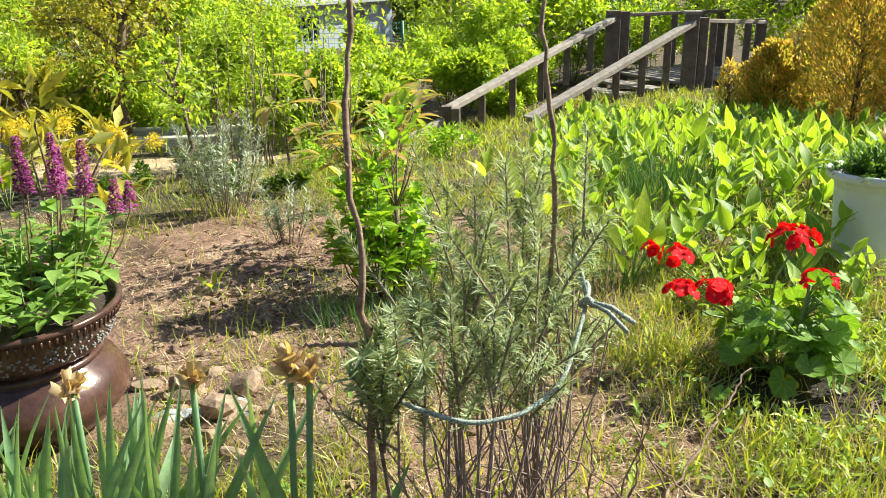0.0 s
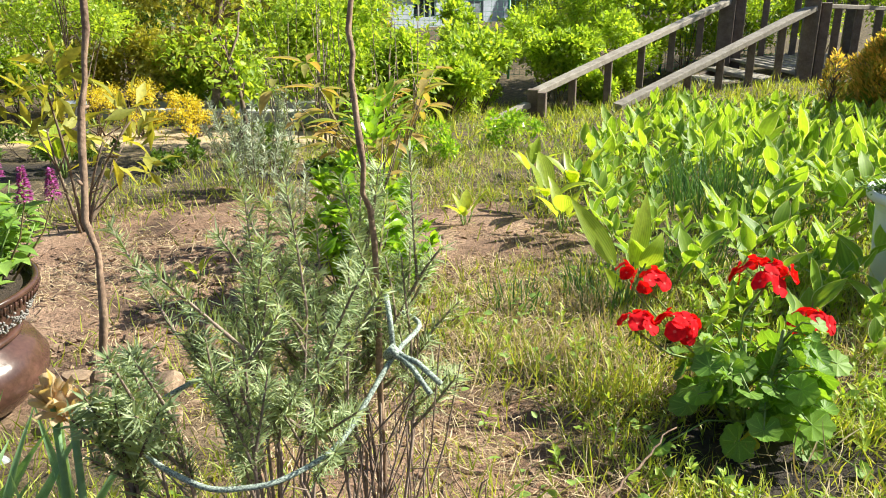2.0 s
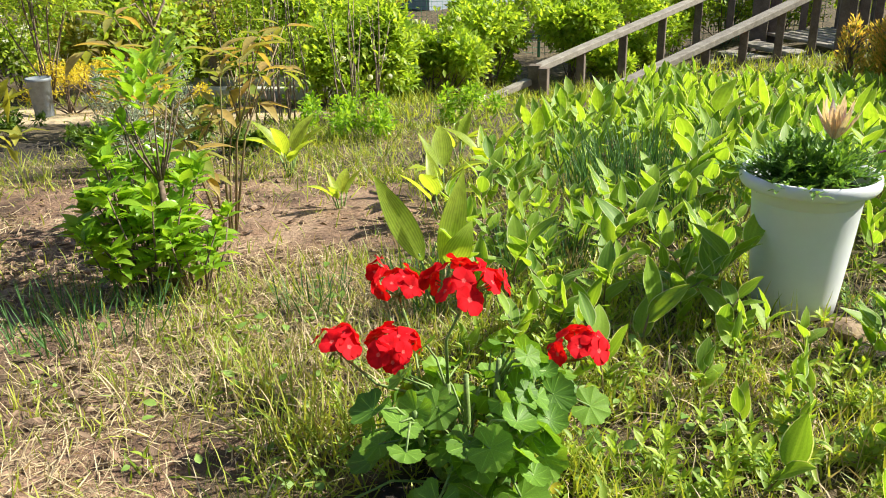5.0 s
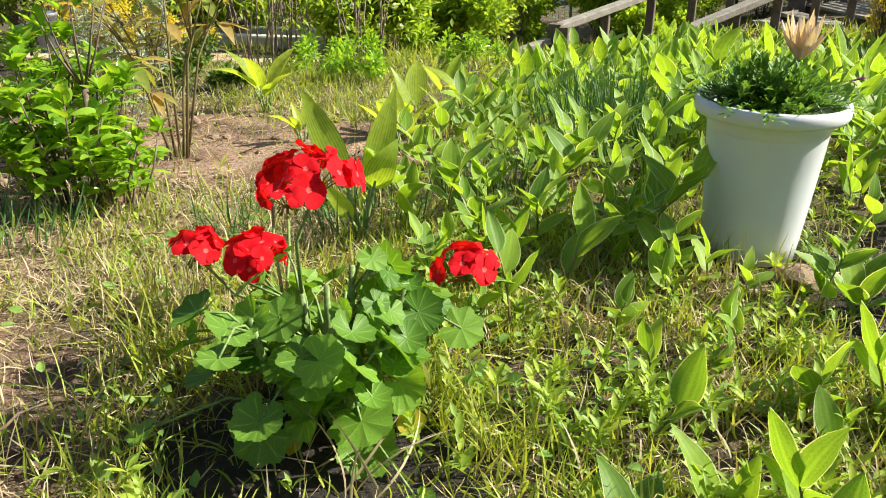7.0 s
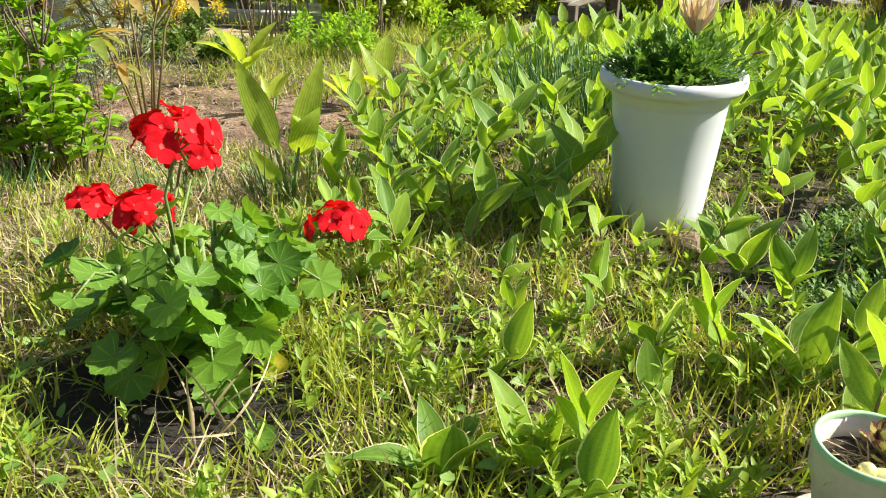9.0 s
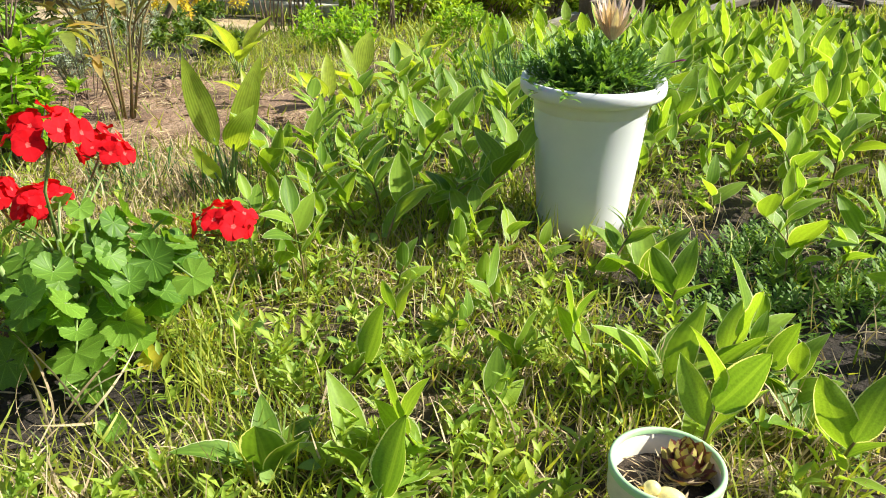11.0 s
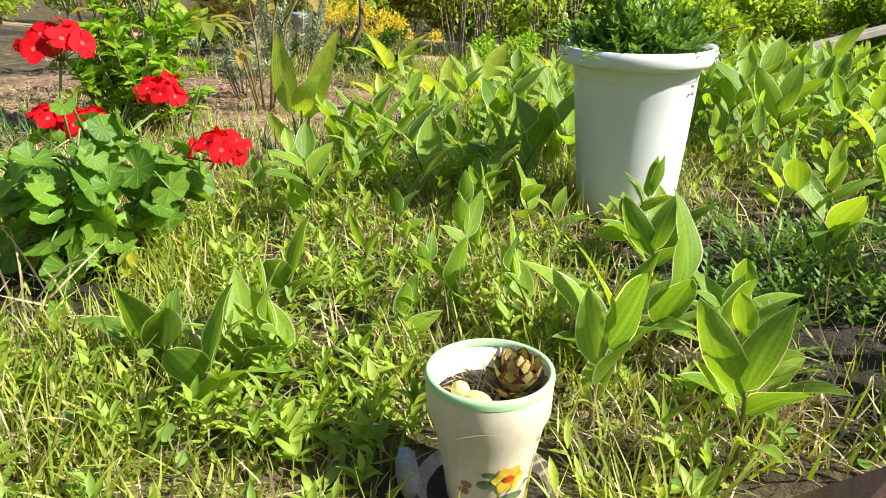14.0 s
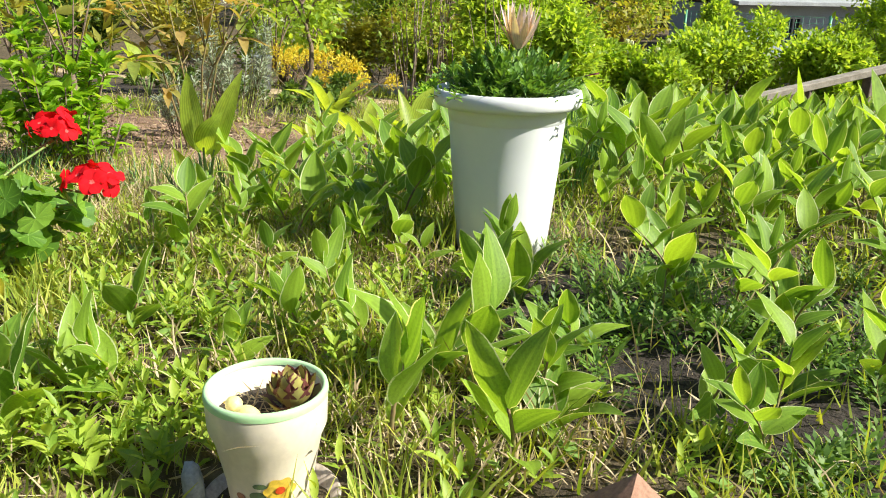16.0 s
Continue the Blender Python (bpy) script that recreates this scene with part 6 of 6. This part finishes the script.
# ---- stones and the small seedling ----
_r = np.random.default_rng(51)
for _i in range(38):
    _x, _y = -1.15 + _r.normal(0, 0.15), 1.72 + _r.normal(0, 0.14)
    _s = _r.uniform(0.024, 0.066)
    g = Geo()
    rock(g, (0, 0, _s * 0.4), (_s * _r.uniform(0.9, 1.5), _s * _r.uniform(0.8, 1.2), _s * _r.uniform(0.5, 0.85)), 500 + _i)
    solo("stone", g, M_STONE if _i % 5 else M_GREYSTONE, "rough brown stone from the small heap" if _i % 5 else "rough grey stone from the small heap", "stone", at=on(_x, _y, -0.006), group="heap of stones", smooth=False)
for _i, (_x, _y) in enumerate(((-1.30, 1.78), (-1.08, 1.8), (-1.12, 1.62), (0.28, 1.52))):
    g = Geo()
    rock(g, (0, 0, 0.03), ((0.075, 0.06, 0.055) if _i < 3 else (0.03, 0.022, 0.02)), 540 + _i)
    solo("stone", g, M_STONE, "larger broken tan stone of the heap" if _i < 3 else "small tan stone in the straw", "stone", at=on(_x, _y, 0.02 if _i < 3 else -0.015), group="heap of stones" if _i < 3 else "", smooth=False)
hosta(-1.69, 2.95, 4, 0.13, 330, (0.8, 1.3), "tiny bright-green seedling in bare soil")


# ---- behind: concrete edging, pot, wire fence, house ----
def plank_rows():
    for k, (x0, y0, x1, y1, dz) in enumerate(((-8.5, 10.9, -3.9, 10.0, 0.12), (-8.6, 11.8, -3.8, 10.9, 0.22), (-8.4, 12.8, -4.5, 12.0, 0.3))):
        g = Geo()
        beam(g, on(x0, y0, dz), on(x1, y1, dz), 0.22, 0.16, 0.02)
        beam(g, on(x0, y0, dz - 0.2), on(x1, y1, dz - 0.2), 0.14, 0.35, 0.02)
        solo("garden_edging", g, M_CONCRETE, "pale weathered edging beam beyond the path", "edging", "structure", smooth=False)


plank_rows()


def grey_pot():
    ob = thing("grey_pot", on(-6.2, 7.5, -0.01), "tall grey plastic pot standing beside the path", "flower pot")
    g = Geo()
    lathe(g, [(0, 0), (0.095, 0), (0.10, 0.01), (0.125, 0.42), (0.137, 0.425), (0.137, 0.46), (0.124, 0.46), (0.12, 0.40), (0, 0.39)], 32)
    part("body", g, M_GREYPLASTIC, ob)


grey_pot()
bush("blossom_shrub", -6.3, 7.7, 1.9, 0.8, 3600, 0.075, M_BUSH, "leafy shrub with white blossom growing from a pot", seed=29, low=0.5, sink=-0.3)


def wire_fence():
    ob = thing("wire_fence", on(0, 15.2), "green wire mesh fence on thin green posts", "fence", kind="structure")
    o = np.array(ob.location)
    pts = [(-7.3, 20.3), (-3.65, 19.7), (0.0, 18.9), (2.45, 18.5)]
    for (x0, y0), (x1, y1) in zip(pts, pts[1:]):
        z0, z1 = float(land(x0, y0)), float(land(x1, y1))
        g = Geo()
        tube(g, [np.array((x0, y0, z0)) - o, np.array((x0, y0, z0 + 1.9)) - o], 0.035, 8)
        part("post", g, M_FENCE, ob)
        g = Geo()
        for k in range(15):
            h = 0.1 + 0.125 * k
            tube(g, [np.array((x0, y0, z0 + h)) - o, np.array((x1, y1, z1 + h)) - o], 0.004, 4)
        for k in range(24):
            u = k / 24
            a = np.array((x0 + (x1 - x0) * u, y0 + (y1 - y0) * u, z0 + (z1 - z0) * u)) - o
            tube(g, [a + (0, 0, 0.05), a + (0, 0, 1.86)], 0.005, 4)
        part("mesh_panel", g, M_FENCE, ob)


wire_fence()


def house():
    ob = thing("house", (-10.8, 30.5, -2.3), "low pale blue house with a grey roof and barred window", "house", turn=58)
    W, D, H, T = 7.0, 5.0, 2.35, 0.2
    g = Geo()
    wx0, wx1, wz0, wz1 = 1.4, 2.6, 0.95, 1.95
    dx0, dx1 = 4.4, 5.3
    for x0, x1, z0, z1 in ((0, wx0, 0, H), (wx0, wx1, 0, wz0), (wx0, wx1, wz1, H), (wx1, dx0, 0, H), (dx0, dx1, 2.0, H), (dx1, W, 0, H)):
        box(g, (x0, 0, z0), (x1, T, z1))
    box(g, (0, D - T, 0), (W, D, H))
    box(g, (0, T, 0), (T, D - T, H))
    box(g, (W - T, T, 0), (W, D - T, H))
    part("wall", g, M_WALL, ob, smooth=False)
    g = Geo()
    g.add([(-0.4, -0.5, H + 0.02), (W + 0.4, -0.5, H + 0.02), (W + 0.4, D + 0.3, H + 0.5), (-0.4, D + 0.3, H + 0.5), (-0.4, -0.5, H + 0.14), (W + 0.4, -0.5, H + 0.14), (W + 0.4, D + 0.3, H + 0.62), (-0.4, D + 0.3, H + 0.62)],
          quads=[(0, 3, 2, 1), (4, 5, 6, 7), (0, 1, 5, 4), (1, 2, 6, 5), (2, 3, 7, 6), (3, 0, 4, 7)])
    part("roof", g, M_ROOF, ob, smooth=False)
    win = Geo()
    for x in np.linspace(wx0, wx1, 5):
        box(win, (x - 0.025, 0.04, wz0), (x + 0.025, 0.09, wz1))
    box(win, (wx0, 0.03, wz0 - 0.06), (wx1, 0.12, wz0))
    box(win, (wx0, 0.03, wz1 - 0.05), (wx1, 0.12, wz1))
    w = part("window", win, M_ROOF, ob, "barred window", smooth=False)
    g = Geo()
    box(g, (wx0, 0.13, wz0), (wx1, 0.15, wz1))
    part("pane", g, M_DARKGLASS, w, smooth=False)
    g = Geo()
    box(g, (dx0, 0.08, 0), (dx1, 0.13, 2.0))
    part("door", g, M_GREYPLASTIC, ob, "dark grey door", smooth=False)


house()

# ---- grass, straw and weeds ----
def scatter(r, n, x0, x1, y0, y1, share):
    x, y = r.uniform(x0, x1, n), r.uniform(y0, y1, n)
    keep = r.random(n) < share(x, y)
    return x[keep], y[keep]


def patchy(x, y, f=2.3, ph=0.0):
    return 0.5 + 0.5 * np.sin(f * x + 1.7 * np.sin(0.8 * f * y + ph)) * np.sin(f * 1.1 * y + 1.3 * np.sin(0.9 * f * x + 2 * ph))


def clear_of_things(x, y):
    pots = ((x - 1.515) ** 2 + (y - 3.27) ** 2 > 0.15 ** 2) & ((x - 2.105) ** 2 + (y - 2.105) ** 2 > 0.135 ** 2)
    tile = (x - 2.55) ** 2 + (y - 2.30) ** 2 > 0.20 ** 2
    jar = (x + 1.725) ** 2 + (y - 1.53) ** 2 > 0.33 ** 2
    trodden = ((x - 2.2) * -0.566 + (y - 0.9) * 0.824 > 0.2) | (x < 1.3)
    return (pots & tile & jar & trodden).astype(float)


def grass():
    r = np.random.default_rng(61)
    def share(x, y):
        lawn = green_share(x, y) * (0.2 + 0.8 * sstep(0.35, 0.7, 0.6 * patchy(x, y, 3.4) + 0.4 * patchy(x, y, 8.3, 3))) * (1 - 0.92 * dark_share(x, y)) * (1 - sandy_share(x, y)) * (1 - 0.85 * sstep(-2.6, -3.6, x) * sstep(5.6, 6.4, y) * (1 - sstep(9.5, 10.5, y)))
        return (lawn + 0.03) * clear_of_things(x, y)
    for k, (n, x0, x1, y0, y1, tall, wide) in enumerate(((90000, -1.8, 3.6, 0.8, 3.4, 0.15, 0.0055), (45000, -3.5, 4.5, 3.4, 7.0, 0.15, 0.007), (30000, -8.5, 5.0, 7.0, 14.0, 0.22, 0.014))):
        x, y = scatter(r, n, x0, x1, y0, y1, share)
        m = len(x)
        p = np.stack([x, y, land(x, y) - 0.012], 1)
        d = unit(r.normal(0, 0.5, (m, 3)) + (0, 0, 1.0))
        g = Geo()
        leaves(g, p, d, unit(r.normal(size=(m, 3))), tall * r.uniform(0.3, 1.15, m) * (0.6 + 0.7 * patchy(x, y, 3.1, 1)), wide * r.uniform(0.6, 1.4, m), k=3, shape="blade", bend=r.uniform(0, 1.6, m), fold=0.2, flat=True)
        solo("grass", g, M_GRASS, "thin yellow-green grass among dry straw", "grass", "stuff")


def straw():
    r = np.random.default_rng(62)
    def share(x, y):
        return clear_of_things(x, y) * (0.2 + 0.8 * sstep(0.2, 0.8, patchy(x, y, 2.9, 2))) * (0.42 + 0.58 * np.clip(green_share(x, y) + sstep(-0.7, -0.1, x), 0, 1)) * (1 - 0.6 * sandy_share(x, y)) * (1 - 0.92 * dark_share(x, y))
    for k, (n, x0, x1, y0, y1, ln) in enumerate(((100000, -2.6, 3.4, 0.6, 3.6, 0.075), (24000, -4.0, 4.0, 3.6, 6.5, 0.11))):
        x, y = scatter(r, n, x0, x1, y0, y1, share)
        m = len(x)
        lie = np.where(r.random(m) < 0.80 - 0.45 * green_share(x, y), 0.08, 1.1)
        p = np.stack([x, y, land(x, y) + r.uniform(-0.002, 0.016, m)], 1)
        d = unit(np.stack([r.normal(size=m), r.normal(size=m), np.abs(r.normal(size=m)) * lie], 1))
        g = Geo()
        leaves(g, p, d, unit(r.normal(0, 0.6, (m, 3)) + (0, 0, 1)), ln * r.uniform(0.35, 1.3, m), 0.0027 * r.uniform(0.5, 1.7, m), k=3, shape="lance", bend=r.uniform(-0.5, 0.9, m), flat=True)
        solo("straw", g, M_STRAW, "dry straw and dead grass strewn over soil", "straw", "stuff")


def weeds():
    """Low broad-leaved weeds: small rosettes and leafy upright shoots."""
    r = np.random.default_rng(63)
    def share(x, y):
        return clear_of_things(x, y) * green_share(x, y) * (0.15 + 0.85 * patchy(x, y, 3.7, 4)) * sstep(-0.4, 0.9, x) * (1 - 0.85 * dark_share(x, y))
    g = Geo()
    x, y = scatter(r, 1350, -0.6, 3.4, 0.9, 4.4, share)
    for a, b in zip(x, y):
        h = r.uniform(0.03, 0.15)
        n = int(r.integers(8, 15))
        u = r.random(n)
        az = r.uniform(0, 6.28, n)
        el = 0.2 + 0.9 * u + r.normal(0, 0.15, n)
        lean = r.normal(0, 0.25, 2)
        p = np.array(on(a, b)) + np.stack([lean[0] * h * u, lean[1] * h * u, h * u], 1)
        ln = r.uniform(0.025, 0.055, n) * (1.1 - 0.4 * u)
        leaves(g, p, way(az, el), (0, 0, 1.0), ln, ln * r.uniform(0.25, 0.42, n), k=3, shape="lance", bend=r.uniform(-0.1, 0.8, n), fold=0.2)
    solo("weeds", g, M_WEED, "low leafy weeds growing in the grass", "weeds", "stuff")
    # feathery weeds on the dark soil: rosettes of leaves cut into narrow lobes
    g = Geo()
    x, y = scatter(r, 1150, 1.5, 3.5, 2.5, 4.4, lambda a, b: clear_of_things(a, b) * (0.1 + 0.9 * sstep(0.35, 0.7, patchy(a, b, 4.1, 1))) * np.clip(dark_share(a, b) * 1.5, 0, 1))
    for a, b in zip(x, y):
        o = np.array(on(a, b))
        for k in range(6):
            az, el, ln = 1.05 * k + r.normal(0, 0.3), r.uniform(0.35, 1.2), r.uniform(0.04, 0.085)
            d = way(az, el)
            u = np.repeat([0.35, 0.6, 0.82, 1.0], 2)[:7]
            side = np.array([1, -1, 1, -1, 1, -1, 0])
            p = o + d * (ln * u)[:, None]
            leaves(g, p, way(az + side * 0.75, el - 0.15 * np.abs(side)), (0, 0, 1.0), 0.42 * ln * (1.25 - 0.6 * u), 0.13 * ln, k=2, shape="lance", bend=0.3, flat=True)
            leaves(g, o, d, (0, 0, 1.0), ln, 0.06 * ln, k=2, shape="blade", bend=0.1, flat=True)
    solo("mugwort_seedlings", g, M_MUG, "feathery green seedlings on dark soil", "weeds", "stuff")


def dry_stalks():
    """Upright dead grass stalks, bent over at the tip."""
    r = np.random.default_rng(66)
    x, y = scatter(r, 13000, -0.6, 3.2, 1.0, 3.6, lambda a, b: clear_of_things(a, b) * green_share(a, b) * (0.12 + 0.88 * sstep(0.25, 0.75, patchy(a, b, 3.1, 3))) * (1 - 0.8 * dark_share(a, b)))
    m = len(x)
    g = Geo()
    p = np.stack([x, y, land(x, y) - 0.01], 1)
    leaves(g, p, unit(r.normal(0, 0.35, (m, 3)) + (0, 0, 1)), unit(r.normal(size=(m, 3))), r.uniform(0.05, 0.17, m), r.uniform(0.002, 0.0048, m), k=5, shape="lance", bend=r.uniform(0, 2.2, m), flat=True)
    solo("dry_stalks", g, M_STRAW, "upright dead grass stalks among green grass", "grass", "stuff")
    for k in range(9):
        ob = thing("dry_stalk", on(1.00 + 0.03 * r.normal(), 1.86 + 0.04 * r.normal(), -0.01), "long bent straw-coloured dry stalk", "stalk", "dry stalks by the geranium")
        g = Geo()
        leaves(g, (0, 0, 0), unit(r.normal(0, 0.4, (1, 3)) + (0, 0, 1)), unit(r.normal(size=(1, 3))), r.uniform(0.14, 0.26), 0.006, k=9, shape="blade", bend=r.uniform(0.3, 2.2))
        part("blade", g, M_STRAW, ob)


def fresh_weeds():
    """Taller fresh weeds: upright shoots with whorls of lance leaves, in drifts, thickest round the small pot."""
    r = np.random.default_rng(67)
    g = Geo()
    def share(a, b):
        near = np.exp(-(((a - 2.1) / 0.7) ** 2 + ((b - 2.2) / 0.5) ** 2))
        return clear_of_things(a, b) * green_share(a, b) * (0.12 + 0.88 * sstep(0.4, 0.75, patchy(a, b, 4.3, 2))) * (0.22 + 0.78 * near) * (1 - 0.95 * dark_share(a, b))
    x, y = scatter(r, 1700, 0.5, 3.1, 1.3, 3.3, share)
    for a, b in zip(x, y):
        n, h = int(r.integers(9, 16)), r.uniform(0.04, 0.13)
        u = np.sort(r.random(n)) ** 0.8
        az = np.arange(n) * 2.4 + r.uniform(0, 6.28)
        lean = r.normal(0, 0.22, 2)
        p = np.array(on(a, b)) + np.stack([lean[0] * h * u, lean[1] * h * u, h * u], 1)
        ln = r.uniform(0.035, 0.07, n) * (1.15 - 0.5 * u)
        leaves(g, p, way(az, 0.25 + 0.9 * u + r.normal(0, 0.15, n)), (0, 0, 1.0), ln, ln * r.uniform(0.24, 0.36, n), k=4, shape="lance", bend=r.uniform(-0.1, 0.8, n), fold=0.2)
    solo("fresh_weeds", g, M_WEED, "fresh lance-leaved weeds round the small pot", "weeds", "stuff")
    # flat round leaves of creeping weeds between the straw
    g = Geo()
    x, y = scatter(r, 2600, -0.8, 3.1, 1.1, 3.4, lambda a, b: clear_of_things(a, b) * green_share(a, b) * (0.1 + 0.9 * sstep(0.45, 0.8, patchy(a, b, 5.7, 5))) * (1 - 0.95 * dark_share(a, b)))
    m = len(x)
    ln = r.uniform(0.02, 0.045, m)
    az = r.uniform(0, 6.28, m)
    leaves(g, np.stack([x, y, land(x, y) + r.uniform(0.005, 0.06, m)], 1), way(az, r.uniform(-0.1, 0.6, m)), unit(r.normal(0, 0.4, (m, 3)) + (0, 0, 1)), ln, ln * r.uniform(0.6, 0.9, m), k=4, shape="ovate", bend=r.uniform(0, 0.7, m), fold=0.12)
    solo("creeping_weeds", g, M_SALVIA, "round-leaved creeping weeds between straw", "weeds", "stuff")


grass()
fresh_weeds()
dry_stalks()
straw()
weeds()


def clods():
    """Crumbs and clods of earth on the bare patch."""
    r = np.random.default_rng(64)
    n = 1400
    x, y = r.normal(-1.35, 0.75, n), r.normal(2.9, 0.85, n)
    keep = (green_share(x, y) < 0.6) & (clear_of_things(x, y) > 0)
    x, y = x[keep], y[keep]
    bm = bmesh.new()
    bmesh.ops.create_icosphere(bm, subdivisions=1, radius=1)
    v0 = np.array([q.co for q in bm.verts])
    f0 = np.array([[q.index for q in fc.verts] for fc in bm.faces])
    bm.free()
    g = Geo()
    for a, b in zip(x, y):
        s = 0.004 + 0.022 * r.random() ** 3
        v = v0 * (1 + 0.25 * r.normal(size=(len(v0), 1))) * s * np.array([1.2, 1.0, 0.7])
        g.add(v + np.array(on(a, b, s * 0.3)), tris=f0)
    # shreds of old bark and dead leaves lying among the clods
    m = 2600
    u, w = r.uniform(-3.2, 0.5, m), r.uniform(0.9, 5.4, m)
    keep = (green_share(u, w) < 0.75) & (clear_of_things(u, w) > 0)
    u, w = u[keep], w[keep]
    m = len(u)
    sh = Geo()
    ln = r.uniform(0.02, 0.07, m)
    leaves(sh, np.stack([u, w, land(u, w) + r.uniform(0.006, 0.022, m)], 1), unit(r.normal(size=(m, 3)) * (1, 1, 0.18)), unit(r.normal(0, 0.4, (m, 3)) + (0, 0, 1)), ln, ln * r.uniform(0.12, 0.4, m), k=3, shape="lance", bend=r.uniform(-0.5, 0.9, m), fold=0.2)
    solo("bark_litter", sh, M_LITTER, "shreds of dark bark and dead leaves", "litter", "stuff")
    solo("clods", g, rough_mat("earth_clod", [(0.3, (0.12, 0.075, 0.05)), (0.7, (0.38, 0.26, 0.18))], 25, 0.95, 0.8, 90), "dry brown clods of earth on bare soil", "soil", "stuff", smooth=False)


clods()
